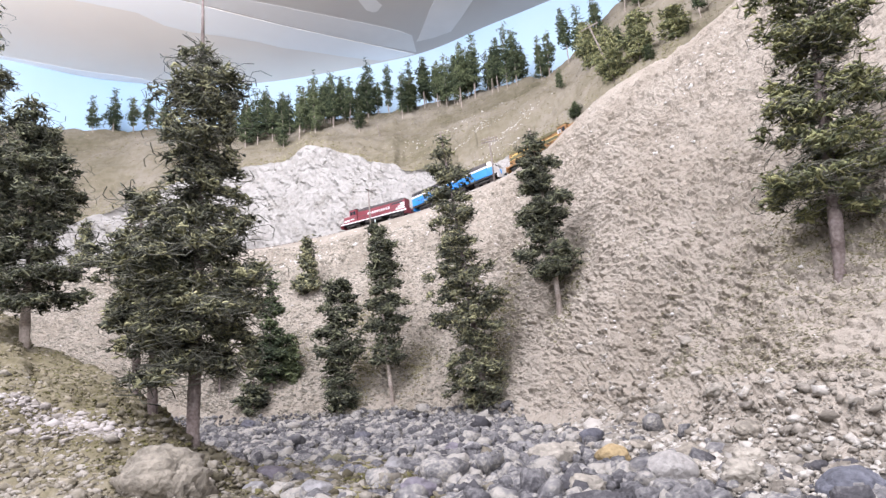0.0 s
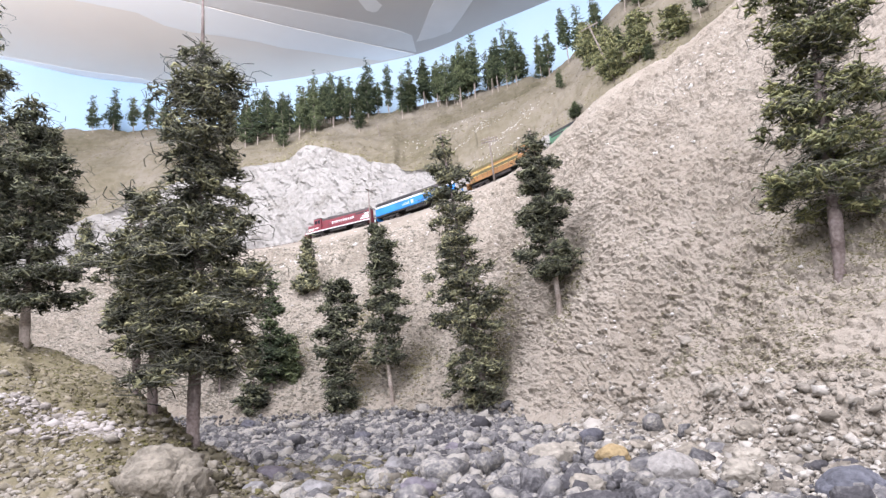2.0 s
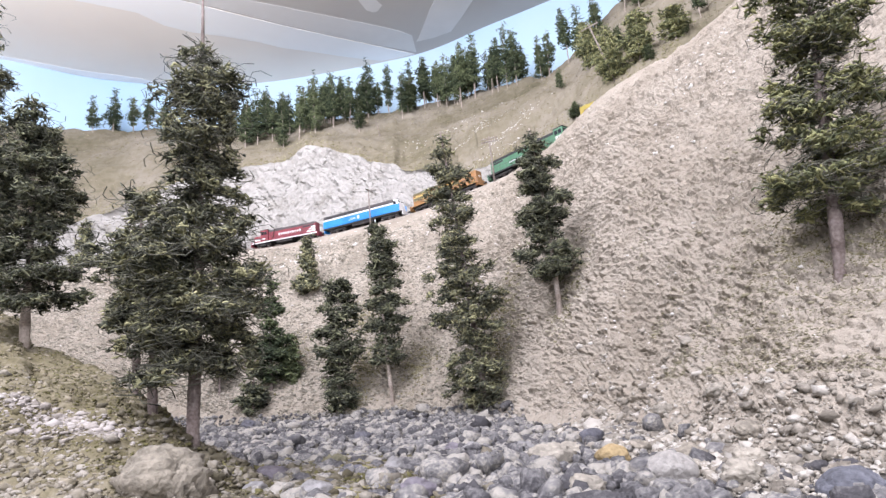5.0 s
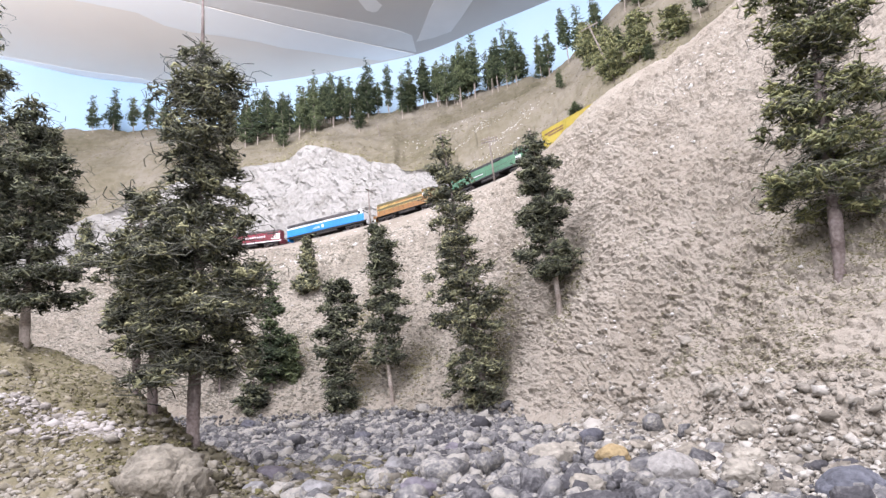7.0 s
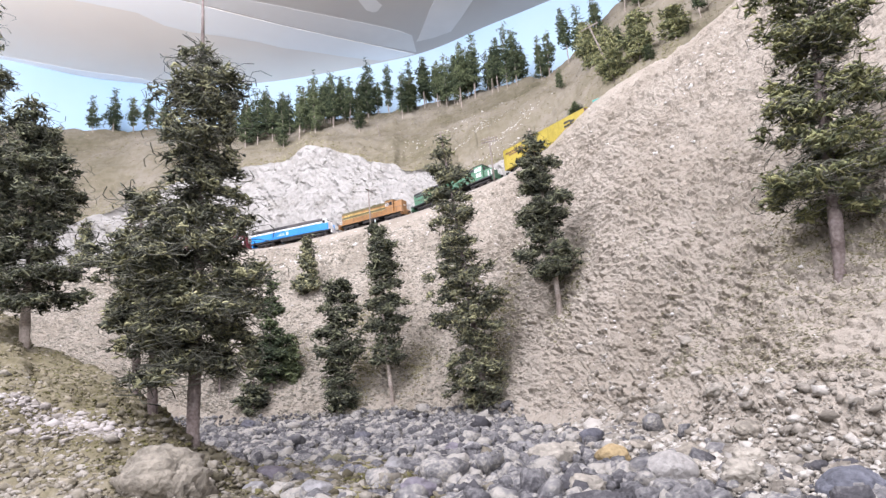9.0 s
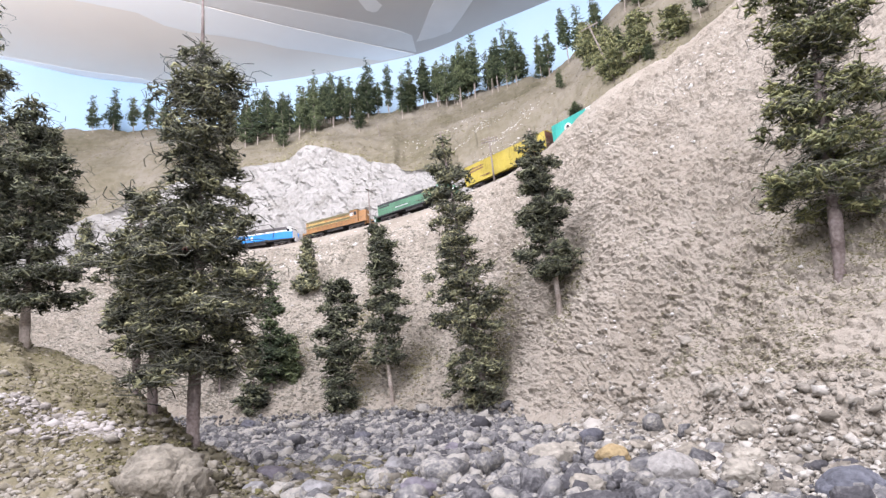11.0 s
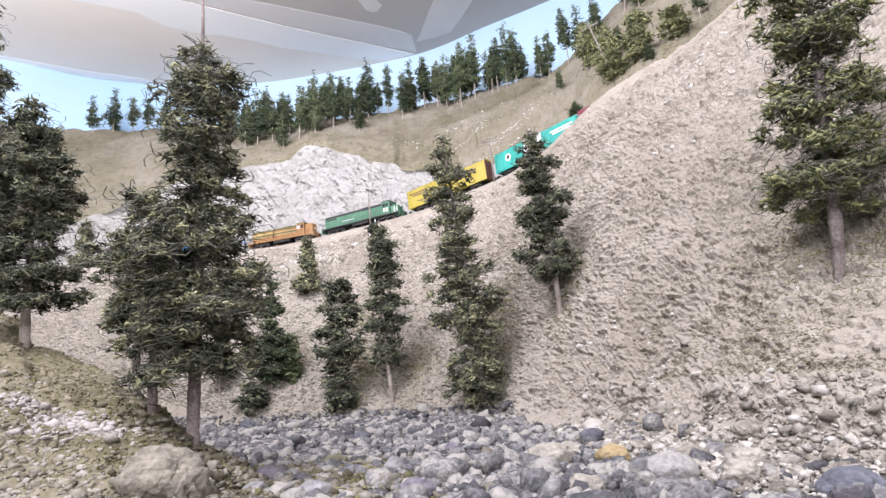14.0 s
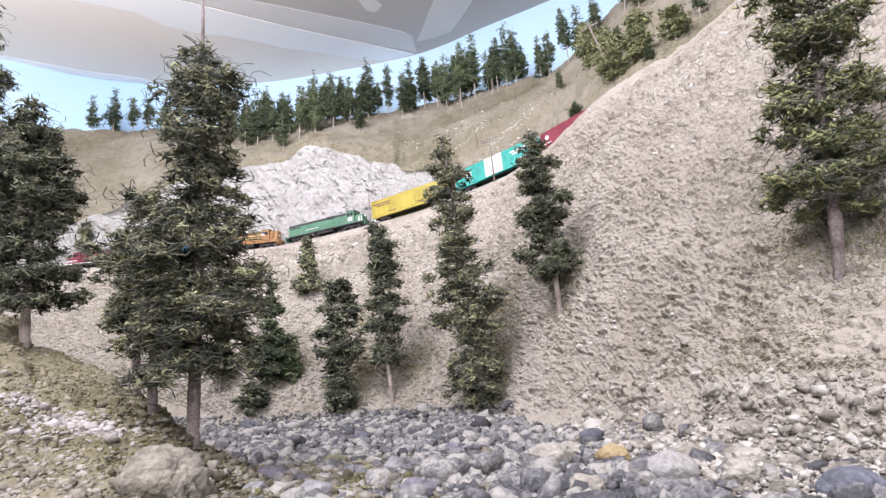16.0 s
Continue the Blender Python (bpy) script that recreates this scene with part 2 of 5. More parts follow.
run = np.gradient(foot, axis=0)
run /= np.linalg.norm(run[:, :2], axis=1)[:, None] + 1e-9
low = foot + np.stack([run[:, 1], -run[:, 0], 0 * BEARINGS - 0.9], 1) * 0.055
bench_front = track_line - outward * 0.030 + np.array([0, 0, -0.006])
bench_front[:, 2] = np.minimum(bench_front[:, 2], crest[:, 2] + 0.03)
bench_back = track_line + outward * 0.045 + np.array([0, 0, -0.004])
reach = np.maximum(1.0, (np.linalg.norm(bench_back[:, :2], axis=1) + 0.025) / np.linalg.norm(cut_top[:, :2], axis=1))
cut_top = np.array(EYE) + (cut_top - np.array(EYE)) * reach[:, None]
over = ridge + outward * 0.06 + np.array([0, 0, -0.02])
behind = ridge + outward * 0.2 + np.array([0, 0, -0.35])
mid = foot * 0.45 + crest * 0.55 + np.array([0, -0.012, 0.0])

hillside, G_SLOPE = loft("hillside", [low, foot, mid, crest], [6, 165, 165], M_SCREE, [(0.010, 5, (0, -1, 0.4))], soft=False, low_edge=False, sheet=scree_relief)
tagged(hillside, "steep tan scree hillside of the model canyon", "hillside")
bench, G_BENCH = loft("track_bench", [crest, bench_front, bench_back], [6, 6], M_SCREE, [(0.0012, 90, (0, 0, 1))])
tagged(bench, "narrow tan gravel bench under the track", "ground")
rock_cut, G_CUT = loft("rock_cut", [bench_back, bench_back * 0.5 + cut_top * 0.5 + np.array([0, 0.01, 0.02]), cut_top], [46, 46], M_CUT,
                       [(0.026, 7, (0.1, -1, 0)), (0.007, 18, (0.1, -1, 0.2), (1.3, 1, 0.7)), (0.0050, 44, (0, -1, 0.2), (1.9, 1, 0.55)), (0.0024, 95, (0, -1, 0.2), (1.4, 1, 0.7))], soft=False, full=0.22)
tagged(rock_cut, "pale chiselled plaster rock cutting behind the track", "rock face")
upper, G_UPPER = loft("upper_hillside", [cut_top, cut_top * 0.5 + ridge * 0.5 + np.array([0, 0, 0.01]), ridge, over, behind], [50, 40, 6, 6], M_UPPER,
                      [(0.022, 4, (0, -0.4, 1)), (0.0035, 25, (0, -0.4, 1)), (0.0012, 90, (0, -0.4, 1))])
tagged(upper, "dry grassy upper hillside below the ridge trees", "hillside")

# creek bed: one sheet that runs out under the slopes
gx, gy = np.meshgrid(np.concatenate([np.linspace(-2.7, -0.75, 40, endpoint=False), np.linspace(-0.75, 0.5, 210), np.linspace(0.53, 2.0, 30)]),
                     np.concatenate([np.linspace(-0.35, 0.1, 12, endpoint=False), np.linspace(0.1, 1.1, 180), np.linspace(1.12, 1.6, 20)]))
gz = 0.002 + 0.021 * np.clip(gy / 0.95, 0, 1.0) + 0.10 * np.clip((-gx - 0.3), 0, 1) * np.clip(gy - 0.6, 0, 1)
bed = np.stack([gx.ravel(), gy.ravel(), gz.ravel()], 1)
bed[:, 2] += rough(bed, 0.006, 9, 3) + rough(bed, 0.003, 45, 5)
idx = np.arange(bed.shape[0]).reshape(gx.shape)
creek = new("creek_bed", mesh_of("creek_bed", bed, np.stack([idx[:-1, :-1], idx[:-1, 1:], idx[1:, 1:], idx[1:, :-1]], -1).reshape(-1, 4), M_BED, True))
tagged(creek, "dry creek bed of grey gravel between the slopes", "creek bed", kind="structure")

base_block = part("layout_base", slab(-2.7, -0.35, -1.0, 2.0, 1.62, -0.03, 0.004), M_PLY, None)
tagged(base_block, "plain plywood base that carries the model canyon", "layout base", kind="structure")

# the near spur of turf
sb = np.radians(np.linspace(-60, -7, 200))
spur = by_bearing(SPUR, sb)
so = np.stack([np.sin(sb), np.cos(sb), 0 * sb], 1)
toe = spur * np.array([0.50, 0.50, 0]) + np.array([0, 0, 0.012]) + np.clip(spur[:, 2:] - 0.05, 0, 1) * np.array([0, 0, 0.25])
toe2 = spur * np.array([0.3, 0.3, 0]) + np.array([0, 0, -0.03])
back = spur + so * 0.07 + np.array([0, 0, -0.035]) - np.clip(spur[:, 2:], 0, 1) * np.array([0, 0, 0.1])
back2 = spur + so * 0.28 + np.array([0, 0, -0.03]) - np.clip(spur[:, 2:], 0, 1) * np.array([0, 0, 0.9])
near_bank, G_SPUR = loft("near_bank", [toe2, toe, spur, back, back2], [10, 60, 16, 14], M_TURF, [(0.010, 9, (0, 0, 1)), (0.003, 40, (0, 0, 1)), (0.0015, 130, (0, 0, 1))])
tagged(near_bank, "near bank of olive turf and pale gravel", "bank")

# ---- room: backdrop, ceiling, walls, floor ----
ZC = 1.50
cv = spline([(a, b, 0) for a, b in COVE], 10)[:, :2]


def wall_strip(name, line, z0, z1, thick, mat):
    n = len(line)
    d = np.gradient(line, axis=0)
    nrm = np.stack([-d[:, 1], d[:, 0]], 1) / np.linalg.norm(d, axis=1)[:, None]
    out = line + nrm * thick
    v = [(*p, z0) for p in line] + [(*p, z1) for p in line] + [(*p, z0) for p in out] + [(*p, z1) for p in out]
    f = []
    for i in range(n - 1):
        f += [(i, i + 1, n + i + 1, n + i), (2 * n + i + 1, 2 * n + i, 3 * n + i, 3 * n + i + 1), (n + i, n + i + 1, 3 * n + i + 1, 3 * n + i)]
    f += [(0, n, 3 * n, 2 * n), (n - 1, 3 * n - 1, 4 * n - 1, 2 * n - 1)]
    return tagged(new(name, mesh_of(name, v, f, mat, True)), kind="structure")


tagged(wall_strip("backdrop", cv, -1.0, ZC, 0.012, M_PAINT_SKY), "curved backdrop board painted plain sky blue", "backdrop")
ceil = part("ceiling", slab(-3.6, -3.2, ZC, 3.2, 3.4, ZC + 0.05), M_BOARD, None)
tagged(ceil, "grey drywall ceiling with white taped joints", "ceiling", kind="structure")
# beige and grey tone areas and joints, outlined to fit the camera's view
for nm, poly, mt in (("panel", [(-0.061, 2.52), (-0.569, 2.232), (-0.885, 2.028), (-1.373, 1.60), (-3.0, 1.30), (-3.0, 1.55), (-2.05, 2.22), (-1.76, 2.35), (-1.50, 2.535), (-1.2, 2.655), (-0.87, 2.69), (-0.52, 2.665), (-0.228, 2.585)], M_BEIGE_AREA),
                     ("joint", [(-1.50, 1.50), (-0.885, 2.028), (-0.72, 2.14), (-0.569, 2.232), (-0.30, 2.39), (-0.061, 2.52), (-0.214, 2.557), (-0.368, 2.50), (-0.50, 2.44), (-0.612, 2.395), (-0.70, 2.335),
                                (-0.81, 2.283), (-0.93, 2.235), (-1.012, 2.177), (-1.072, 2.085), (-1.25, 1.986), (-1.40, 1.90), (-1.80, 1.60)], M_MUD),
                     ("grey_area", [(-0.885, 2.020), (-0.72, 2.02), (-0.50, 2.13), (-0.259, 2.25), (-0.12, 2.325), (-0.066, 2.37), (-0.056, 2.505), (-0.30, 2.382), (-0.569, 2.224)], M_MID_GREY),
                     ("joint", [(0.06, 2.05), (0.012, 2.20), (-0.04, 2.39), (-0.052, 2.42), (0.02, 2.40), (0.095, 2.36), (0.135, 2.27), (0.20, 2.10), (0.21, 2.03)], M_MID_GREY),
                     ("joint", [(-0.262, 2.06), (-0.25, 2.11), (-0.23, 2.17), (-0.205, 2.188), (-0.188, 2.182), (-0.167, 2.148), (-0.19, 2.10), (-0.20, 2.06)], M_MID_GREY),
                     ("joint", [(-2.05, 2.10), (-1.78, 2.275), (-1.50, 2.46), (-1.30, 2.555), (-1.25, 2.60), (-1.30, 2.61), (-1.50, 2.52), (-1.76, 2.335), (-2.05, 2.19)], M_MUD)):
    bm = bmesh.new()
    f = bm.faces.new([bm.verts.new((x, y, ZC - (0.001 if mt is M_MUD else 0.0007 if mt is M_MID_GREY else 0.0004))) for x, y in poly])
    ex = bmesh.ops.extrude_face_region(bm, geom=[f])
    bmesh.ops.translate(bm, vec=(0, 0, 0.0025), verts=[v for v in ex["geom"] if isinstance(v, bmesh.types.BMVert)])
    bmesh.ops.recalc_face_normals(bm, faces=bm.faces[:])
    jt = part("ceiling_" + nm, bm, mt, None)
    tagged(jt, "white joint compound over a drywall seam" if nm == "joint" else "mid-grey area on the ceiling" if nm == "grey_area" else "pale beige area on the ceiling", "ceiling panel" if nm == "panel" else "ceiling joint", kind="structure")
tagged(part("floor", slab(-3.6, -3.2, -1.10, 3.2, 3.4, -1.0), M_FLOOR, None), "grey carpeted room floor", "floor", kind="structure")
for nm, b in (("wall_north", (-3.6, 3.4, -1.0, 3.2, 3.5, ZC)), ("wall_south", (-3.6, -3.3, -1.0, 3.2, -3.2, ZC)),
              ("wall_west", (-3.7, -3.3, -1.0, -3.6, 3.5, ZC)), ("wall_east", (3.2, -3.3, -1.0, 3.3, 3.5, ZC))):
    tagged(part(nm, slab(*b), M_WALL, None), "plain white painted room wall", "wall", kind="structure")

# ---- conifers ----
from mathutils.bvhtree import BVHTree

M_BARK = material("weathered_trunk", [(0.13, 0.10, 0.09), (0.22, 0.18, 0.165), (0.32, 0.275, 0.26)], 60, 0.9, 0.6, 300, fine=0.7)
M_BARK_PALE = material("pale_dowel_trunk", [(0.22, 0.18, 0.15), (0.34, 0.29, 0.25), (0.44, 0.39, 0.34)], 60, 0.85, 0.5, 300, fine=0.7)
M_TWIG = material("wiry_twigs", [(0.055, 0.056, 0.042), (0.105, 0.106, 0.082), (0.18, 0.18, 0.14)], 80, 0.9, 0.0, island=0.7)
M_NEEDLE = material("olive_needles", [(0.050, 0.055, 0.040), (0.108, 0.114, 0.078), (0.215, 0.217, 0.130), (0.34, 0.33, 0.182)], 70, 0.9, 0.0, fine=0.25, island=0.42)
M_NEEDLE_LIGHT = material("pale_olive_needles", [(0.065, 0.075, 0.040), (0.135, 0.146, 0.074), (0.235, 0.242, 0.112), (0.36, 0.355, 0.17)], 70, 0.9, 0.0, fine=0.25, island=0.42)
M_NEEDLE_DARK = material("dark_needles", [(0.030, 0.035, 0.026), (0.070, 0.078, 0.054), (0.132, 0.140, 0.088), (0.21, 0.216, 0.13)], 70, 0.9, 0.0, fine=0.25, island=0.42)
M_NEEDLE_FAR = material("bright_needles", [(0.032, 0.046, 0.026), (0.066, 0.088, 0.047), (0.110, 0.137, 0.070), (0.16, 0.188, 0.094)], 20, 0.9, 0.0, fine=0.3, island=0.5, per_object=0.25)


def quick_mesh(name, verts, tris, mat, smooth=False):
    me = bpy.data.meshes.new(name)
    me.vertices.add(len(verts))
    me.vertices.foreach_set("co", np.asarray(verts, np.float32).ravel())
    n = len(tris)
    k = np.asarray(tris).shape[1]
    me.loops.add(n * k)
    me.loops.foreach_set("vertex_index", np.asarray(tris, np.int32).ravel())
    me.polygons.add(n)
    me.polygons.foreach_set("loop_start", np.arange(n, dtype=np.int32) * k)
    me.polygons.foreach_set("loop_total", np.full(n, k, dtype=np.int32))
    if smooth:
        me.polygons.foreach_set("use_smooth", np.ones(n, dtype=bool))
    me.update(calc_edges=True)
    me.validate()
    me.materials.append(mat)
    return me


def random_turns(rng, n):
    q = rng.normal(size=(n, 4))
    q /= np.linalg.norm(q, axis=1)[:, None]
    w, x, y, z = q.T
    return np.stack([1 - 2 * (y * y + z * z), 2 * (x * y - z * w), 2 * (x * z + y * w), 2 * (x * y + z * w), 1 - 2 * (x * x + z * z),
                     2 * (y * z - x * w), 2 * (x * z - y * w), 2 * (y * z + x * w), 1 - 2 * (x * x + y * y)], 1).reshape(n, 3, 3)


CONE = ((0, 0.72), (0.06, 1.0), (0.25, 0.88), (0.5, 0.62), (0.75, 0.38), (0.92, 0.16), (1, 0.04))


def crown_mesh(rng, h, r, bare, count, size, mat, profile, tiers, gap, rings):
    """Flocked, curly sprays on boughs round the trunk in uneven tiers, with gaps between them; profile: height in the crown and width there."""
    per = 8 if count > 4000 else 6
    boughs = tiers * per
    tier = np.repeat(np.arange(tiers), per)
    tier_size = rng.uniform(1 - gap, 1.10, tiers)
    tb = np.clip((tier + rng.uniform(-0.1, 0.8, boughs)) / tiers, 0, 1)
    az = np.tile(np.arange(per) * 6.283 / per, tiers) + tier * 0.9 + rng.normal(0, 0.3, boughs)
    pt, pw = np.array(profile).T
    ln = r * np.interp(tb, pt, pw) * tier_size[tier] * rng.uniform(0.5, 1.22, boughs)
    pick = rng.choice(boughs, count, p=(ln ** 1.5) / (ln ** 1.5).sum())
    clump = rng.integers(0, 7, count)
    u = np.clip(rng.uniform(0.08, 1, (boughs, 7)) ** 0.62, 0, 1)[pick, clump]
    L = ln[pick]
    spread = 0.17 * L + 0.03 * r
    rad = L * u + rng.normal(0, 1.5, count) * size
    lat = rng.normal(0, 1, (boughs, 7))[pick, clump] * spread * (0.4 + 0.8 * u) + rng.normal(0, 1.7, count) * size
    droop = rng.uniform(-0.10, 0.34, boughs)[pick]
    z = h * (bare + (1 - bare) * tb[pick]) - droop * rad * u + rng.normal(0, 0.34, (boughs, 7))[pick, clump] * spread + rng.normal(0, 1.0, count) * size
    a = az[pick]
    c = np.stack([rad * np.cos(a) - lat * np.sin(a), rad * np.sin(a) + lat * np.cos(a), z], 1)
    # each spray is a bent strand, thick in the middle, that points outward and curls
    n, k = count, rings
    out = a + rng.normal(0, 0.75, n)
    tilt = rng.normal(0.02, 0.42, n)
    d0 = np.stack([np.cos(out) * np.cos(tilt), np.sin(out) * np.cos(tilt), np.sin(tilt)], 1)
    bend = rng.normal(0, 0.7, (n, 3)) * np.array([1, 1, 0.8])
    long = size * rng.uniform(1.8, 4.6, (n, 1, 1))
    w = np.linspace(-0.5, 0.5, k)[None, :, None]
    p = c[:, None] + long * (d0[:, None] * w + (bend[:, None] * (w * w - 0.08) + bend[:, None, ::-1] * (w ** 3 - 0.16 * w) * 2.2) * 1.5)
    thick = size * rng.uniform(0.30, 0.70, (n, 1)) * np.interp(np.linspace(0, 1, k), (0, 0.4, 0.75, 1), (0.45, 1.0, 0.85, 0.15))[None] * rng.uniform(0.7, 1.3, (n, k))
    side = np.cross(d0, rng.normal(size=(n, 3)))
    side /= np.linalg.norm(side, axis=1)[:, None] + 1e-9
    top = np.cross(d0, side)
    v = np.stack([p + thick[..., None] * (side[:, None] * math.cos(q) + top[:, None] * math.sin(q)) for q in (0.3, 2.394, 4.489)], 2)
    f = np.array([[m * 3 + j, m * 3 + (j + 1) % 3, m * 3 + 3 + (j + 1) % 3, m * 3 + 3 + j] for m in range(k - 1) for j in range(3)])
    f = f[None] + 3 * k * np.arange(n)[:, None, None]
    return quick_mesh("crown", v.reshape(-1, 3), f.reshape(-1, 4), mat), c


def twig_mesh(rng, centres, h, r, bare, count, stray):
    """Radial twigs and stray curled fibres, as thin three-sided strands."""
    n = count
    t = rng.uniform(0, 0.97, n)
    az = rng.uniform(0, 6.283, n)
    lim = r * ((1 - t) ** 0.75 * 0.8 + 0.15) * rng.uniform(0.45, 1.0 + 0.10 * stray, n)
    steps = 8
    u = np.linspace(0, 1, steps)[None]
    curl = rng.normal(0, 0.75, (n, 1)) * u ** 2 * stray + 0.25 * np.sin(u * rng.uniform(3, 8, (n, 1)) + rng.uniform(0, 6, (n, 1)))
    a = az[:, None] + curl
    rr = lim[:, None] * u
    zz = h * (bare + (1 - bare) * t)[:, None] + rr * (0.12 - 0.45 * u) + rng.normal(0, 0.03, (n, 1)) * r * 8 * u ** 2 * stray * 0.4
    p = np.stack([rr * np.cos(a), rr * np.sin(a), zz], -1)
    m = int(count * 3.2)
    pick = centres[rng.integers(0, len(centres), m)]
    d = random_turns(rng, m)
    w = np.linspace(-1, 1, steps)
    ln = r * rng.uniform(0.12, 0.32, (m, 1, 1)) * (1 + stray * 0.4)
    arc = np.stack([0.75 * np.sin(w * 1.5), 0.55 * np.sin(w * 3.0), 0.55 * w ** 2], -1)
    q = pick[:, None] + np.einsum("nij,kj->nki", d, arc) * ln * np.array([1, 1, 0.55])
    p = np.vstack([p, q])
    n = len(p)
    thick = np.concatenate([np.full(count, 0.00025), np.full(m, 0.00024)])[:, None] * np.linspace(1.25, 0.5, steps)[None] * (0.7 + h * 2.0)
    rings = []
    for j in range(3):
        off = np.array([math.cos(j * 2.094), 0.4 * math.sin(j * 2.094 + 0.6), math.sin(j * 2.094)])
        rings.append(p + off[None, None] * thick[..., None])
    v = np.stack(rings, 2).reshape(-1, 3)
    f = []
    for s in range(steps - 1):
        for j in range(3):
            f.append([s * 3 + j, s * 3 + (j + 1) % 3, s * 3 + 3 + (j + 1) % 3, s * 3 + 3 + j])
    f = np.array(f)[None] + (steps * 3) * np.arange(n)[:, None, None]
    return quick_mesh("twig_tangle", v, f.reshape(-1, 4), M_TWIG)


def trunk_mesh(rng, h, r0, mat, spike=1.0):
    rows, sides = 14, 10
    v, f = [], []
    bend = rng.normal(0, 0.004, 2) * h * 3
    for i in range(rows):
        u = i / (rows - 1)
        rad = r0 * (1 - 0.8 * u) * (1.0 + 0.10 * rng.normal()) * (1.25 if i == 0 else 1)
        for j in range(sides):
            a = 6.2832 * j / sides
            k = rad * (1 + 0.08 * math.sin(3 * a + i))
            v.append((k * math.cos(a) + bend[0] * math.sin(3.1 * u), k * math.sin(a) + bend[1] * math.sin(3.1 * u), -0.012 + (h * spike + 0.012) * u))
    for i in range(rows - 1):
        for j in range(sides):
            f.append((i * sides + j, i * sides + (j + 1) % sides, (i + 1) * sides + (j + 1) % sides, (i + 1) * sides + j))
    f.append(tuple(range(sides - 1, -1, -1)))
    f.append(tuple((rows - 1) * sides + j for j in range(sides)))
    return mesh_of("trunk", v, f, mat, True)


def conifer(seed, h, r, bare, trunk_r, count, size, mat=None, profile=CONE, tiers=9, gap=0.45, twigs=160, stray=1.0, bark=None, spike=1.0, rings=4):
    rng = np.random.default_rng(seed)
    tree = new("conifer")
    part("trunk", trunk_mesh(rng, h, trunk_r, bark or M_BARK, spike), None, tree)
    me, centres = crown_mesh(rng, h, r, bare, count, size, mat or M_NEEDLE, profile, tiers, gap, rings)
    tagged(part("twig_tangle", twig_mesh(rng, centres, h, r, bare, twigs, stray), None, tree), kind="stuff")
    part("crown", me, None, tree)
    return tree


_v, _f = [], []
for _ob in (hillside, bench, rock_cut, upper, creek, near_bank):
    o = len(_v)
    _v += [tuple(v.co) for v in _ob.data.vertices]
    _f += [tuple(i + o for i in p.vertices) for p in _ob.data.polygons]
LAND = BVHTree.FromPolygons(_v, _f)
del _v, _f


def land_z(x, y):
    hit = LAND.ray_cast(Vector((x, y, 1.45)), Vector((0, 0, -1)))[0]
    return hit.z if hit else 0.0


def stand(tree, x, y, lean_x=0.0, lean_y=0.0, turn=0.0, sink=0.004):
    tree.matrix_basis = pose(x, y, land_z(x, y) - sink, lean_y, lean_x, 0) @ pose(0, 0, 0, 0, 0, turn)
    return tree


# big trees on the near bank and at the foot of the scree
def bank_tree(label, x, y, lean, *args, **kw):
    t = stand(conifer(*args, **kw), x, y, lean)
    return tagged(t, label, "tree", "canyon conifers")


bank_tree("tall bushy model conifer with tangled curly twigs and a bare spike", -0.163, 0.404, 0.5, 11, 0.282, 0.050, 0.195, 0.0046, 11500, 0.0017, tiers=14, gap=0.40, twigs=420, stray=1.35, spike=1.12,
          profile=((0, 0.62), (0.06, 0.95), (0.2, 1.0), (0.35, 1.0), (0.46, 0.86), (0.54, 0.58), (0.62, 0.66), (0.74, 0.52), (0.86, 0.54), (0.95, 0.40), (1, 0.14)))
bank_tree("dark dense model conifer on the turf bank", -0.367, 0.546, -2, 12, 0.236, 0.049, 0.19, 0.0042, 9000, 0.0019, mat=M_NEEDLE_DARK, tiers=11, gap=0.3, twigs=320, stray=1.0, bark=M_BARK_PALE,
          profile=((0, 0.8), (0.08, 1.0), (0.3, 0.82), (0.5, 0.86), (0.7, 0.66), (0.85, 0.5), (1, 0.12)))
bank_tree("tall ragged model conifer at the bank's edge", -0.489, 0.634, 0, 13, 0.34, 0.048, 0.16, 0.005, 5500, 0.0020, tiers=9, twigs=220, stray=1.1)
bank_tree("bushy model conifer behind the turf bank", -0.224, 0.455, 0, 14, 0.150, 0.032, 0.34, 0.0030, 3600, 0.0018, tiers=5, gap=0.3, twigs=140)
bank_tree("bushy model conifer with a straight grey trunk", -0.192, 0.416, 1, 15, 0.135, 0.030, 0.37, 0.0034, 3600, 0.0018, tiers=5, gap=0.3, twigs=140)
bank_tree("slim green model conifer on the scree", -0.293, 1.044, 0, 16, 0.215, 0.028, 0.10, 0.003, 2800, 0.0027, mat=M_NEEDLE_FAR, tiers=8, gap=0.3, twigs=110)
bank_tree("young green model conifer on the scree", -0.269, 1.064, 2, 17, 0.084, 0.022, 0.10, 0.002, 1300, 0.0028, mat=M_NEEDLE_FAR, tiers=5, gap=0.25, twigs=60)
bank_tree("stunted dark conifer by the creek stones", -0.309, 1.001, 2, 18, 0.080, 0.024, 0.08, 0.002, 900, 0.0030, mat=M_NEEDLE_DARK, tiers=3, gap=0.6, twigs=60)
bank_tree("small conifer at the slope's foot", -0.391, 1.083, 0, 19, 0.12, 0.026, 0.30, 0.0022, 1200, 0.0030, tiers=4, twigs=60)
bank_tree("small narrow conifer high on the scree", -0.291, 1.322, 0, 20, 0.129, 0.023, 0.09, 0.0022, 1300, 0.0036, tiers=6, gap=0.3, twigs=60)
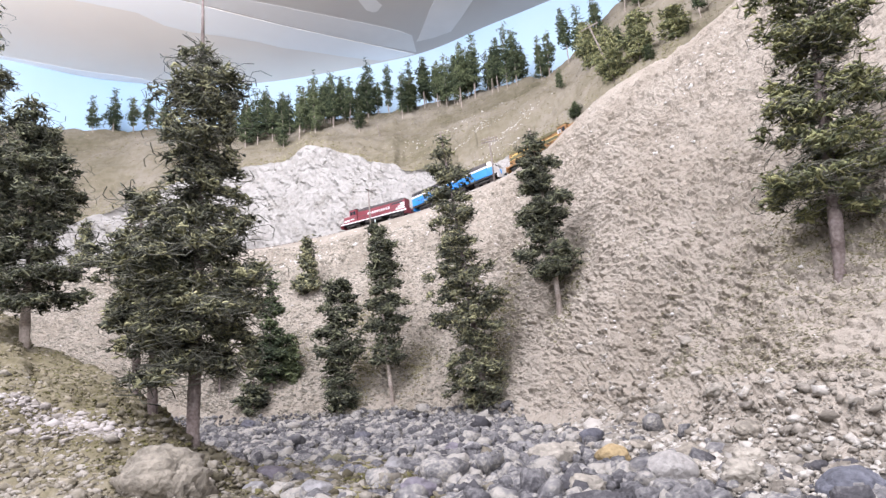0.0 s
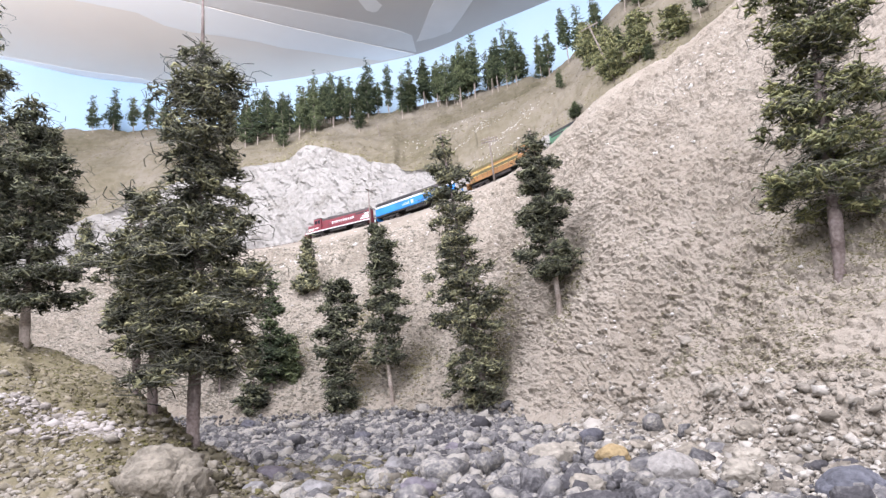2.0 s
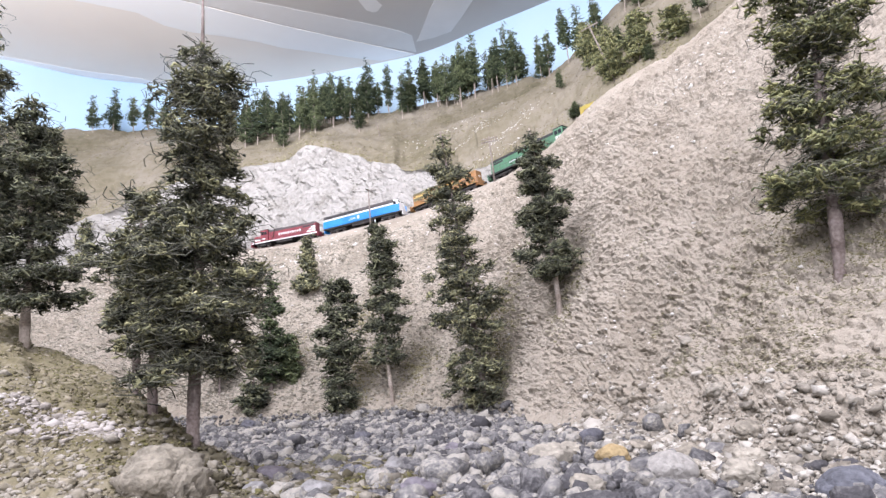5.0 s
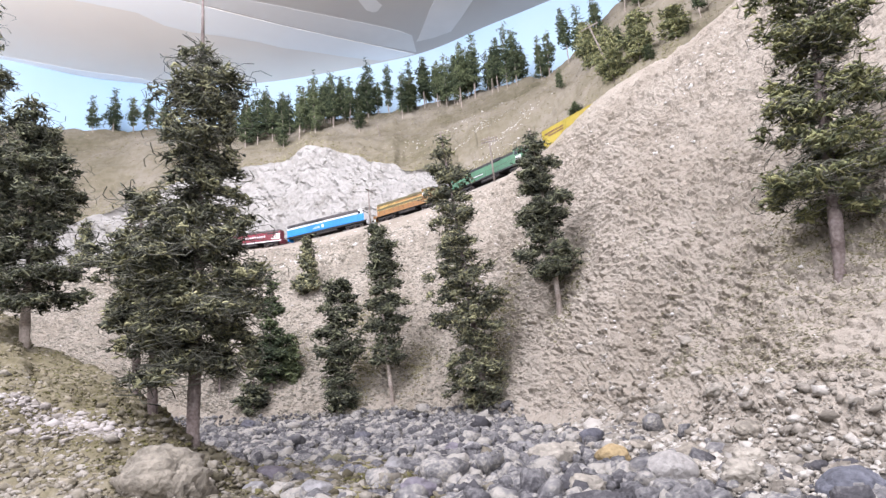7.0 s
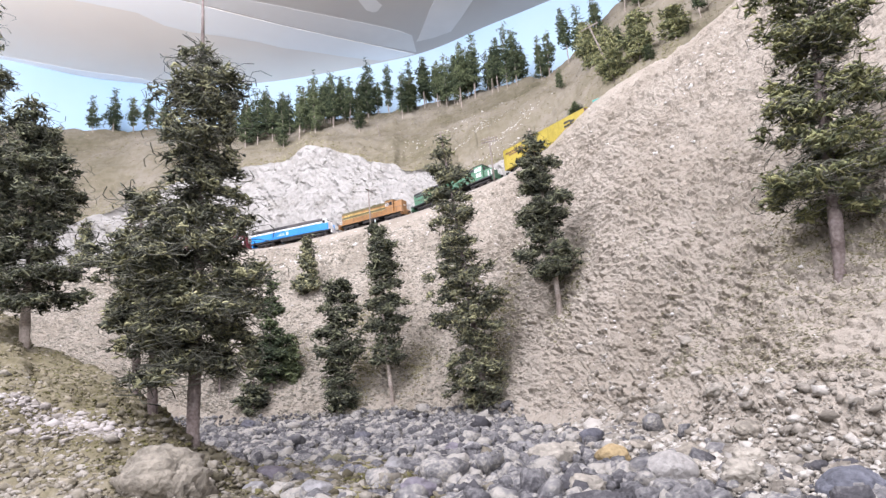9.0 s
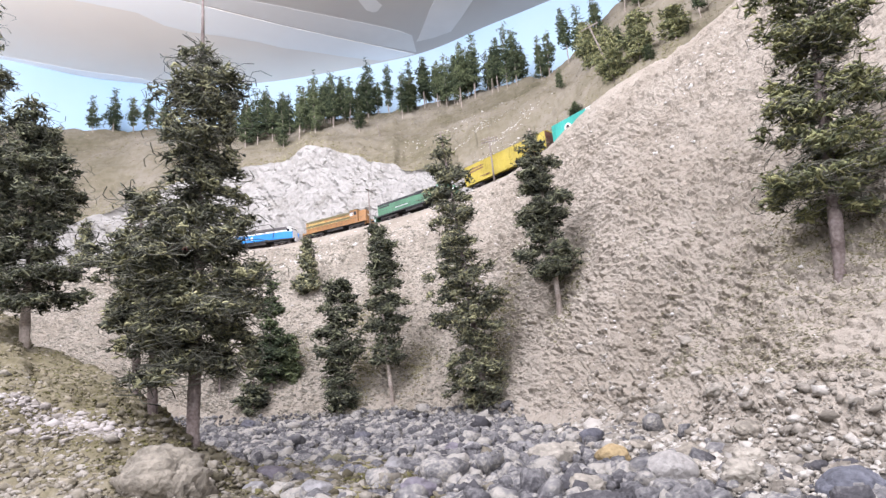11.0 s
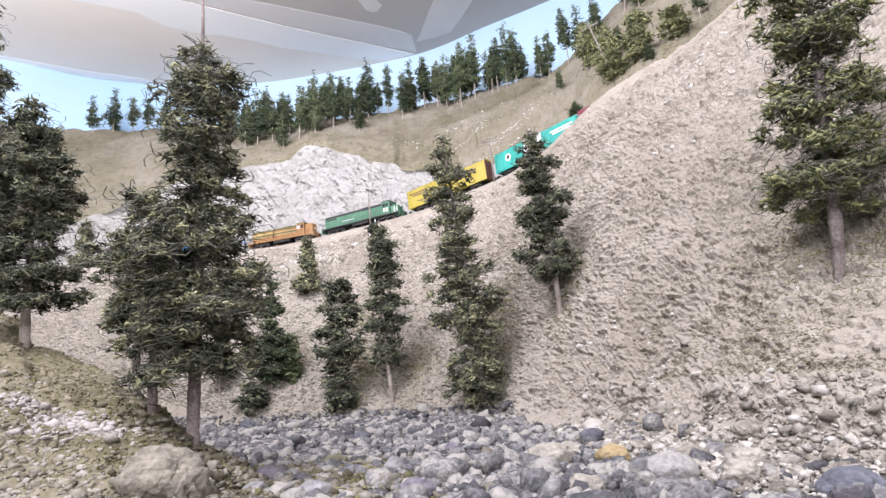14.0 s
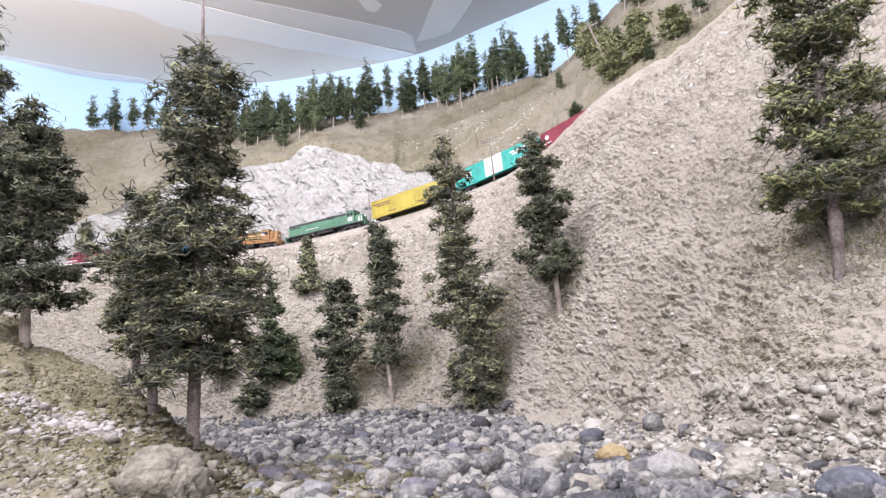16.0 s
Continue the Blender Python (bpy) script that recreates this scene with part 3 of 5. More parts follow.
bank_tree("flat-topped columnar conifer with a bent limb", -0.169, 0.957, 1, 21, 0.205, 0.036, 0.05, 0.003, 3000, 0.0027, mat=M_NEEDLE_DARK, tiers=10, gap=0.22, twigs=190,
          profile=((0, 0.65), (0.06, 0.95), (0.13, 0.80), (0.19, 0.42), (0.28, 0.85), (0.45, 0.92), (0.62, 0.82), (0.75, 0.95), (0.94, 1.0), (1, 0.7)))
bank_tree("slender conifer with a pale bare trunk", -0.088, 0.953, -2, 22, 0.276, 0.036, 0.23, 0.0034, 3000, 0.0027, mat=M_NEEDLE_DARK, tiers=12, gap=0.2, twigs=190, bark=M_BARK_PALE,
          profile=((0, 0.75), (0.05, 1.0), (0.12, 0.75), (0.19, 0.36), (0.27, 0.85), (0.4, 0.8), (0.6, 0.8), (0.8, 0.68), (0.95, 0.56), (1, 0.25)))
bank_tree("tall leaning conifer with foliage down to the creek", 0.042, 0.850, -5.0, 23, 0.395, 0.046, 0.03, 0.0044, 7000, 0.0023, mat=M_NEEDLE, tiers=18, gap=0.22, twigs=300,
          profile=((0, 0.6), (0.05, 0.85), (0.13, 1.0), (0.2, 0.58), (0.29, 1.0), (0.38, 1.0), (0.5, 0.82), (0.62, 0.72), (0.72, 0.74), (0.85, 0.66), (0.92, 0.34), (0.96, 0.2), (1, 0.06)))
bank_tree("leaning conifer with dark tiers on the scree", 0.140, 0.794, -3.2, 24, 0.256, 0.038, 0.20, 0.0042, 4800, 0.0023, mat=M_NEEDLE_DARK, tiers=11, gap=0.26, twigs=220, bark=M_BARK_PALE,
          profile=((0, 0.55), (0.06, 0.95), (0.15, 1.0), (0.28, 0.62), (0.36, 0.8), (0.5, 0.84), (0.68, 0.86), (0.8, 0.66), (0.86, 0.40), (0.93, 0.34), (1, 0.1)))
bank_tree("large olive conifer with open wiry boughs on the slope", 0.248, 0.396, 5, 25, 0.27, 0.0435, 0.195, 0.0048, 7600, 0.0018, mat=M_NEEDLE_LIGHT, tiers=11, gap=0.36, twigs=340, stray=1.15, bark=M_BARK,
          profile=((0, 0.55), (0.05, 0.9), (0.2, 1.0), (0.5, 0.95), (0.8, 0.85), (1, 0.55)))
bank_tree("bushy conifer above the rock cutting", -1.137, 1.945, 0, 26, 0.175, 0.042, 0.10, 0.003, 1500, 0.0048, tiers=6, twigs=60)

# ridge trees: a few kinds, stood along the ridge
SLIM = ((0, 0.6), (0.08, 1.0), (0.3, 0.8), (0.45, 0.9), (0.7, 0.55), (0.9, 0.25), (1, 0.05))
KINDS = [conifer(100 + i, 0.2, (0.026, 0.022, 0.029, 0.025, 0.027, 0.023)[i], (0.16, 0.26, 0.12, 0.22, 0.17, 0.32)[i], 0.0020, 680, 0.0034, mat=M_NEEDLE_FAR, profile=SLIM if i % 2 else CONE,
                 tiers=8 + i % 3, gap=0.5, twigs=14, stray=0.8, bark=M_BARK_PALE, rings=3) for i in range(6)]
BUSHES = [conifer(130 + i, 0.2, 0.06, 0.12, 0.004, 1300, 0.0055, mat=M_NEEDLE_LIGHT, profile=((0, 0.6), (0.1, 0.95), (0.5, 1.0), (0.8, 0.7), (1, 0.2)), tiers=8, gap=0.3, twigs=40, stray=0.8, bark=M_BARK_PALE, rings=3) for i in range(2)]
WEST_RIDGE = [(-1.40, 2.41, 0.169, 0.032), (-1.33, 2.43, 0.199, 0.039), (-1.25, 2.44, 0.176, 0.031), (-1.19, 2.45, 0.164, 0.033), (-1.11, 2.41, 0.151, 0.032),
              (-0.76, 2.23, 0.198, 0.032), (-0.67, 2.09, 0.185, 0.034), (-0.63, 2.10, 0.222, 0.032), (-0.58, 2.11, 0.186, 0.028), (-0.56, 2.15, 0.156, 0.027),
              (-0.53, 2.16, 0.176, 0.027), (-0.46, 2.00, 0.204, 0.027), (-0.49, 2.33, 0.188, 0.029), (-0.41, 2.04, 0.235, 0.029), (-0.43, 2.31, 0.191, 0.029)]
MID_RIDGE = [(-0.38, 2.22, 0.224, 0.032), (-0.35, 2.26, 0.197, 0.026), (-0.31, 2.16, 0.184, 0.027), (-0.26, 2.05, 0.106, 0.033), (-0.25, 2.28, 0.248, 0.041),
             (-0.17, 2.27, 0.227, 0.026), (-0.11, 2.10, 0.194, 0.028), (-0.03, 2.19, 0.218, 0.035), (0.02, 2.13, 0.191, 0.023), (0.05, 2.10, 0.209, 0.022),
             (0.08, 2.13, 0.205, 0.023), (0.10, 2.04, 0.261, 0.027), (0.15, 2.05, 0.258, 0.037), (0.21, 2.04, 0.187, 0.024), (0.23, 2.02, 0.221, 0.027),
             (0.26, 2.01, 0.251, 0.025), (0.29, 1.98, 0.226, 0.032), (0.37, 1.95, 0.169, 0.024), (0.39, 1.91, 0.180, 0.027)]
EAST_RIDGE = [(0.34, 1.55, 0.070, 0.014), (0.44, 1.84, 0.208, 0.028), (0.44, 1.68, 0.184, 0.027), (0.49, 1.67, 0.148, 0.030), (0.40, 1.44, 0.138, 0.031),
              (0.39, 1.27, 0.127, 0.027), (0.385, 1.23, 0.080, 0.030), (0.45, 1.37, 0.079, 0.018), (0.43, 1.19, 0.121, 0.032), (0.44, 1.16, 0.046, 0.017),
              (0.49, 1.14, 0.075, 0.029), (0.51, 1.14, 0.034, 0.012), (0.56, 1.61, 0.154, 0.029), (0.58, 1.55, 0.132, 0.025), (0.58, 1.21, 0.115, 0.019),
              (0.31, 1.29, 0.055, 0.024)]
rr = np.random.default_rng(5)
first = set()
for i, (x, y, h, r) in enumerate(WEST_RIDGE + MID_RIDGE + EAST_RIDGE):
    for j, (dx, dy, k) in enumerate([(0, 0, 1.0)] + ([(rr.uniform(-0.03, 0.03), rr.uniform(0.05, 0.12), rr.uniform(0.7, 0.95))] if h > 0.14 and i % 5 != 0 and x < 0.42 else []) + ([(rr.uniform(-0.045, 0.045), rr.uniform(0.03, 0.10), rr.uniform(0.6, 0.9))] if h > 0.17 and -0.8 < x < 0.4 else []) + ([(rr.uniform(-0.06, 0.06), rr.uniform(0.02, 0.08), rr.uniform(0.65, 0.95))] if h > 0.17 and -0.5 < x < 0.12 else [])):
        bushy = x > 0.38 and y < 1.5 and r > 0.024
        kind = BUSHES[i % 2] if bushy else KINDS[int(rr.integers(0, 6))]
        m = pose(x + dx, y + dy, land_z(x + dx, y + dy) - 0.004, rr.normal(0, 1.5), rr.normal(0, 1.5), rr.uniform(0, 360))
        sc = h * k / 0.2
        sr = r * 1.1 / 0.06 if bushy else 0.35 * sc + 0.65 * r / 0.028
        if kind not in first:
            first.add(kind)
            t = kind
            t.matrix_basis = m
        else:
            t = copy_thing(kind, m)
        t.scale = (sr, sr, sc)
        tagged(t, "bushy olive-green model conifer on the hillside" if bushy else "small green model conifer on the ridge" if h > 0.12 else "low green model conifer shrub on the hillside", "tree", "ridge conifers")

# ---- telegraph poles and a dead snag ----
M_POLE = material("grey_pole_wood", [(0.12, 0.10, 0.085), (0.20, 0.17, 0.15), (0.28, 0.25, 0.22)], 90, 0.9, 0.4, 400)
M_INSUL = material("glass_insulator", [(0.55, 0.65, 0.62), (0.65, 0.74, 0.70)], 50, 0.2, 0.0, spec=0.6)


def telegraph_pole(x, y, h, lean, arms, label, turn=20.0):
    pole = new("telegraph_pole")
    bm = bmesh.new()
    cylinder(bm, Matrix.Translation((0, 0, -0.01)), 0.0022, 0.0016, h + 0.01, 8)
    part("pole", bm, M_POLE, pole, smooth=True)
    for k in range(arms):
        z = h * 0.95 - k * 0.007
        arm = part("crossarm", slab(-0.019, -0.0026, z - 0.0012, 0.019, -0.0006, z + 0.0012, 0.0002), M_POLE, pole)
        for dx in (-0.012, -0.007, 0.007, 0.012):
            part("insulator", cylinder(bmesh.new(), Matrix.Translation((dx, -0.001, z + 0.0008)), 0.0006, 0.0004, 0.0018, 6), M_INSUL, arm)
    pole.matrix_basis = pose(x, y, land_z(x, y), 0, lean, 0) @ pose(0, 0, 0, 0, 0, turn)
    return tagged(pole, label, "telegraph pole", "telegraph poles")


telegraph_pole(-0.178, 1.542, 0.102, -1, 1, "grey wooden telegraph pole beside the track", 70)
telegraph_pole(0.1235, 1.330, 0.107, -2, 2, "grey telegraph pole with two crossarms beside the track", -15)
telegraph_pole(0.385, 1.225, 0.140, -17, 1, "leaning grey telegraph pole on the hillside", -20)
snag = new("dead_snag")
part("trunk", trunk_mesh(np.random.default_rng(4), 0.066, 0.0022, M_POLE), None, snag)
tagged(stand(snag, -0.184, 1.995, -11), "leaning bare dead tree trunk on dry turf", "dead tree")

post = new("track_post")
part("post", slab(-0.0012, -0.0012, -0.006, 0.0012, 0.0012, 0.021, 0.0003), M_INSUL, post)
part("post_cap", slab(-0.0016, -0.0016, 0.021, 0.0016, 0.0016, 0.0225, 0.0003), M_POLE, post)
post.matrix_basis = pose(-0.163, 1.522, land_z(-0.163, 1.522), 0, -3, 0)
tagged(post, "short whitish trackside post on the bench", "post")

# ---- railway track on the bench ----
M_RAIL = material("brown_rail_steel", [(0.14, 0.10, 0.08), (0.22, 0.17, 0.14)], 80, 0.45, 0.1, 300, metal=0.7)
M_TIE = material("creosoted_tie", [(0.06, 0.05, 0.04), (0.12, 0.10, 0.085)], 120, 0.9, 0.4, 300, per_object=0.4)
M_BALLAST = material("grey_ballast", [(0.20, 0.185, 0.17), (0.36, 0.33, 0.30), (0.48, 0.45, 0.41)], 90, 0.95, 0.9, 500, fine=1.2)

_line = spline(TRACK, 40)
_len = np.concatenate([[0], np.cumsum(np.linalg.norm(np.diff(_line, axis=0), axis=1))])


def on_track(s):
    """The rail-top centre at s metres along the line."""
    return Vector([float(np.interp(s, _len, _line[:, k])) for k in range(3)])


def ribbon(profile, s0, s1, step, mat, name):
    """A bar of the given cross-section (across, up) bent along the track."""
    v, f, k = [], [], len(profile)
    n = int((s1 - s0) / step)
    for i in range(n + 1):
        s = s0 + (s1 - s0) * i / n
        p = on_track(s)
        d = on_track(s + 0.01) - on_track(s - 0.01)
        side = Vector((-d.y, d.x, 0)).normalized()
        v += [tuple(p + side * a + Vector((0, 0, b))) for a, b in profile]
    for i in range(n):
        f += [(i * k + j, i * k + (j + 1) % k, (i + 1) * k + (j + 1) % k, (i + 1) * k + j) for j in range(k)]
    f += [tuple(range(k - 1, -1, -1)), tuple(n * k + j for j in range(k))]
    return mesh_of(name, v, f, mat)


T0, T1 = 0.2, 4.90
roadbed = new("roadbed", ribbon([(-0.030, -0.014), (0.030, -0.014), (0.019, -0.0042), (-0.019, -0.0042)], T0, T1, 0.02, M_BALLAST, "roadbed"))
tagged(roadbed, "low grey ballast roadbed under the track", "roadbed", kind="structure")
rails = new("railway_track")
for side in (-0.00865, 0.00865):
    part("rail", ribbon([(side - 0.0009, -0.0025), (side + 0.0009, -0.0025), (side + 0.0004, -0.0012), (side + 0.0004, 0.0), (side - 0.0004, 0.0), (side - 0.0004, -0.0012)],
                        T0, T1, 0.02, M_RAIL, "rail"), None, rails, "brown steel rail")
tie_me = bpy.data.meshes.new("tie")
_b = slab(-0.0013, -0.015, -0.0048, 0.0013, 0.015, -0.0026)
_b.to_mesh(tie_me)
_b.free()
tie_me.materials.append(M_TIE)
_s = 2.0
while _s < 4.0:
    p, d = on_track(_s), on_track(_s + 0.01) - on_track(_s - 0.01)
    t = part("tie", tie_me, None, rails)
    t.matrix_basis = Matrix.Translation(p) @ pose(0, 0, 0, 0, 0, math.degrees(math.atan2(d.y, d.x)))
    _s += 0.0068
tagged(rails, "single model railway track with brown rails and ties", "railway track")


# ---- rolling stock ----
def paint(name, c, rough=0.45, dirt=0.75):
    return material(name, [tuple(k * dirt for k in c), c, tuple(min(1, k * 1.08 + 0.01) for k in c)], 25, rough, 0.05, 300, fine=0.5, spec=0.4)


P_RED = paint("weathered_red_paint", (0.185, 0.030, 0.042))
P_GREY = paint("roof_grey_paint", (0.065, 0.058, 0.058), 0.6)
P_WHITE = paint("white_stripe_paint", (0.640, 0.624, 0.608), 0.5, 0.85)
P_BLUE = paint("bright_blue_paint", (0.014, 0.185, 0.50))
P_ORANGE = paint("orange_paint", (0.26, 0.13, 0.045))
P_OLIVE = paint("dark_olive_band", (0.10, 0.085, 0.035))
P_YELLOW_LINE = paint("yellow_line_paint", (0.50, 0.36, 0.11))
P_GREEN = paint("faded_green_paint", (0.065, 0.165, 0.095))
P_BLACK = paint("black_paint", (0.022, 0.022, 0.024), 0.55)
P_YELLOW = paint("boxcar_yellow_paint", (0.34, 0.27, 0.04))
P_BROWN = paint("boxcar_brown_end", (0.13, 0.06, 0.045), 0.6)
P_TEAL = paint("boxcar_teal_paint", (0.030, 0.295, 0.245))
P_OXIDE = paint("boxcar_dark_red_paint", (0.176, 0.024, 0.040))
P_SILVER = paint("silver_roof_paint", (0.45, 0.46, 0.47), 0.5)
M_UNDER = material("grimy_underframe", [(0.012, 0.012, 0.012), (0.028, 0.026, 0.025), (0.05, 0.045, 0.04)], 120, 0.8, 0.2, 300)
M_WHEEL = material("wheel_steel", [(0.06, 0.05, 0.045), (0.14, 0.12, 0.11)], 120, 0.5, 0.1, 300, metal=0.6)
M_GLASS = material("dark_cab_glass", [(0.015, 0.018, 0.022), (0.03, 0.034, 0.04)], 40, 0.12, 0.0, spec=0.6)
M_LAMP = material("headlight_lens", [(0.85, 0.84, 0.78), (0.9, 0.9, 0.85)], 40, 0.15, 0.0, spec=0.6)

WHEELS = []          # (wheelset, pose on its truck)
WHEEL_R = 0.0056


def wheelset_mesh():
    bm = bmesh.new()
    for y in (-0.0083, 0.0083):
        out = 1 if y > 0 else -1
        cylinder(bm, Matrix.Translation((0, y, 0)) @ pose(0, 0, 0, -90 * out), WHEEL_R, WHEEL_R, 0.0022, 16)
        cylinder(bm, Matrix.Translation((0, y, 0)) @ pose(0, 0, 0, 90 * out), WHEEL_R * 1.12, WHEEL_R * 1.12, 0.0006, 16)
        for k in range(4):
            m = Matrix.Translation((0, y + out * 0.0022, 0)) @ pose(0, 0, 0, 0, 90 * k, 0)
            box_at = slab(-0.0007, -0.0004, 0.0015, 0.0007, 0.0004, 0.0042)
            box_at.transform(m)
            tmp = bpy.data.meshes.new("spoke")
            box_at.to_mesh(tmp)
            box_at.free()
            bm.from_mesh(tmp)
            bpy.data.meshes.remove(tmp)
    cylinder(bm, Matrix.Translation((0, -0.008, 0)) @ pose(0, 0, 0, -90), 0.0012, 0.0012, 0.016, 8)
    me = bpy.data.meshes.new("wheelset")
    bm.to_mesh(me)
    bm.free()
    me.materials.append(M_WHEEL)
    return me


WHEELSET = wheelset_mesh()


def truck(parent, x, axles, base):
    """A bogie: two side frames with journal boxes, a bolster, and its wheelsets."""
    half = base * (axles - 1) / 2
    bm = bmesh.new()
    box(bm, -half - 0.004, -0.004, 0.005, half + 0.004, 0.004, 0.0095, 0.0004)
    tk = part("truck", bm, M_UNDER, parent)
    tk.matrix_basis = pose(x, 0, 0)
    for y in (-0.0125, 0.0125):
        bm = bmesh.new()
        box(bm, -half - 0.005, y - 0.0011, 0.0062, half + 0.005, y + 0.0011, 0.0088, 0.0004)
        for a in range(axles):
            cx = -half + a * base
            box(bm, cx - 0.0021, y - 0.0016, 0.0040, cx + 0.0021, y + 0.0016, 0.0080, 0.0004)
            if a < axles - 1:
                box(bm, cx + base * 0.28, y - 0.0014, 0.0034, cx + base * 0.72, y + 0.0014, 0.0066, 0.0004)
        part("side_frame", bm, M_UNDER, tk)
    for a in range(axles):
        m = pose(-half + a * base, 0, WHEEL_R)
        w = part("wheelset", WHEELSET, None, tk)
        w.matrix_basis = m
        WHEELS.append((w, m))
    return tk


def coupler(parent, x, way):
    bm = bmesh.new()
    box(bm, min(x, x + way * 0.006), -0.0013, 0.0086, max(x, x + way * 0.006), 0.0013, 0.0112, 0.0003)
    box(bm, min(x + way * 0.004, x + way * 0.008), -0.0022, 0.0078, max(x + way * 0.004, x + way * 0.008), 0.0022, 0.0118, 0.0005)
    return part("coupler", bm, M_UNDER, parent)


def rail_bar(parent, x0, x1, y, z, posts):
    bm = bmesh.new()
    box(bm, x0, y - 0.00025, z - 0.00025, x1, y + 0.00025, z + 0.00025)
    for k in range(posts):
        x = x0 + (x1 - x0) * k / (posts - 1)
        box(bm, x - 0.00022, y - 0.00022, 0.0150, x + 0.00022, y + 0.00022, z)
    return part("handrail", bm, P_GREY, parent)


def letter_bars(parent, x0, x1, z0, z1, y, mat, count, label, side=1):
    """Upright strokes where the sides carry lettering."""
    bm = bmesh.new()
    w = (x1 - x0) / count
    for k in range(count):
        a = x0 + k * w
        box(bm, a, min(y, y + side * 0.0003), z0 if k else z0, a + w * 0.62, max(y, y + side * 0.0003), z1 + (0.0012 if k == 0 else 0))
    return part("lettering", bm, mat, parent, label)


def bars(parent, rects, y, mat, label, name="lettering", side=1):
    bm = bmesh.new()
    for x0, z0, x1, z1 in rects:
        box(bm, x0, min(y, y + side * 0.0003), z0, x1, max(y, y + side * 0.0003), z1)
    return part(name, bm, mat, parent, label)


def hood_unit(name, label, L, axles, base, hood, roof, stripe, sill, cab_front, low_nose=True, nose=None):
    """A hood diesel. +x is the way it runs; cab_front: whether the cab leads."""
    e = new(name)
    h = L / 2
    c = 1 if cab_front else -1

    def bx(x0, x1):
        return (min(c * x0, c * x1), max(c * x0, c * x1))

    part("frame", slab(-h + 0.004, -0.0168, 0.0118, h - 0.004, 0.0168, 0.0152, 0.0005), sill, e)
    for way in (-1, 1):
        bm = bmesh.new()
        x = way * (h - 0.004)
        box(bm, min(x, x + way * 0.0016), -0.0165, 0.0045, max(x, x + way * 0.0016), 0.0165, 0.0185, 0.0004)
        for s in (-1, 1):
            for k in range(3):
                z = 0.0045 + k * 0.0035
                box(bm, min(x - way * 0.008, x), s * 0.0150 - 0.002, z, max(x - way * 0.008, x), s * 0.0150 + 0.002, z + 0.0008)
        part("pilot", bm, hood, e)
        coupler(e, way * h, way)
    part("fuel_tank", slab(-0.026, -0.0145, 0.0048, 0.026, 0.0145, 0.0118, 0.0012), M_UNDER, e)
    # long hood, with doors and louvres
    x0, x1 = bx(-h + 0.012, h - 0.058)
    body = part("hood", slab(x0, -0.0118, 0.0152, x1, 0.0118, 0.0448, 0.0012), hood, e)
    for y in (-1, 1):
        n = int((x1 - x0) / 0.0105)
        for k in range(n):
            a = x0 + 0.004 + k * (x1 - x0 - 0.008) / n
            part("hood_door", slab(a, y * 0.0119 - 0.0002, 0.0175, a + 0.0088, y * 0.0119 + 0.0002, 0.0345, 0.0), hood, body)
        part("louvre_panel", slab(*sorted((c * (-h + 0.018), c * (-h + 0.052)))[:1], y * 0.0120 - 0.0003, 0.0352, sorted((c * (-h + 0.018), c * (-h + 0.052)))[1], y * 0.0120 + 0.0003, 0.0392), P_BLACK, body)
    part("roof", slab(x0 + 0.0005, -0.0121, 0.0395, x1 - 0.0005, 0.0121, 0.0472, 0.0022), roof, e)
    for k, fx in enumerate((-h + 0.024, -h + 0.042, -h + 0.060)):
        bm = cylinder(bmesh.new(), Matrix.Translation((c * fx, 0, 0.0472)), 0.0062, 0.0058, 0.0022, 14)
        part("radiator_fan", bm, roof, e)
    part("exhaust_stack", slab(c * 0.004 - 0.005, -0.0022, 0.0472, c * 0.004 + 0.005, 0.0022, 0.0500, 0.0004), P_BLACK, e)
    part("dynamic_brake", slab(c * 0.020 - 0.014, -0.0135, 0.0400, c * 0.020 + 0.014, 0.0135, 0.0478, 0.0012), roof, e)
    # cab
    x0, x1 = bx(h - 0.058, h - 0.034)
    cab = part("cab", slab(x0, -0.0160, 0.0152, x1, 0.0160, 0.0478, 0.0012), hood, e)
    part("cab_roof", slab(x0 - 0.001, -0.0163, 0.0478, x1 + 0.001, 0.0163, 0.0497, 0.0008), roof, e)
    for y in (-1, 1):
        for k in range(2):
            a = x0 + 0.003 + k * 0.0098
            part("cab_window", slab(a, y * 0.0161 - 0.0002, 0.0345, a + 0.0080, y * 0.0161 + 0.0002, 0.0435), M_GLASS, cab)
    fx = x1 if c > 0 else x0
    for y in (-0.0085, 0.0085):
        part("windshield", slab(fx - 0.0003, y - 0.0045, 0.0355, fx + 0.0003, y + 0.0045, 0.0445), M_GLASS, cab)
    # nose
    x0, x1 = bx(h - 0.034, h - 0.010)
    top = 0.0345 if low_nose else 0.0448
    part("nose", slab(x0, -0.0118, 0.0152, x1, 0.0118, top, 0.0022), nose or hood, e)
    lx = x1 if c > 0 else x0
    bm = bmesh.new()
    for y in (-0.0022, 0.0022):
        cylinder(bm, Matrix.Translation((lx, y, 0.0315)) @ pose(0, 0, 0, 0, 90 * c, 0), 0.0016, 0.0016, 0.0010, 10)
    part("headlight", bm, M_LAMP, e)
    for y in (-0.0164, 0.0164):
        rail_bar(e, -h + 0.008, h - 0.008, y, 0.0265, 14)
    if stripe:
        for y in (-1, 1):
            part("sill_stripe", slab(-h + 0.005, y * 0.0169 - 0.0002, 0.0122, h - 0.005, y * 0.0169 + 0.0002, 0.0150), stripe, e)
    for x in (-h * 0.63, h * 0.63):
        truck(e, x, axles, base)
    return tagged(e, label, "locomotive", "the train")


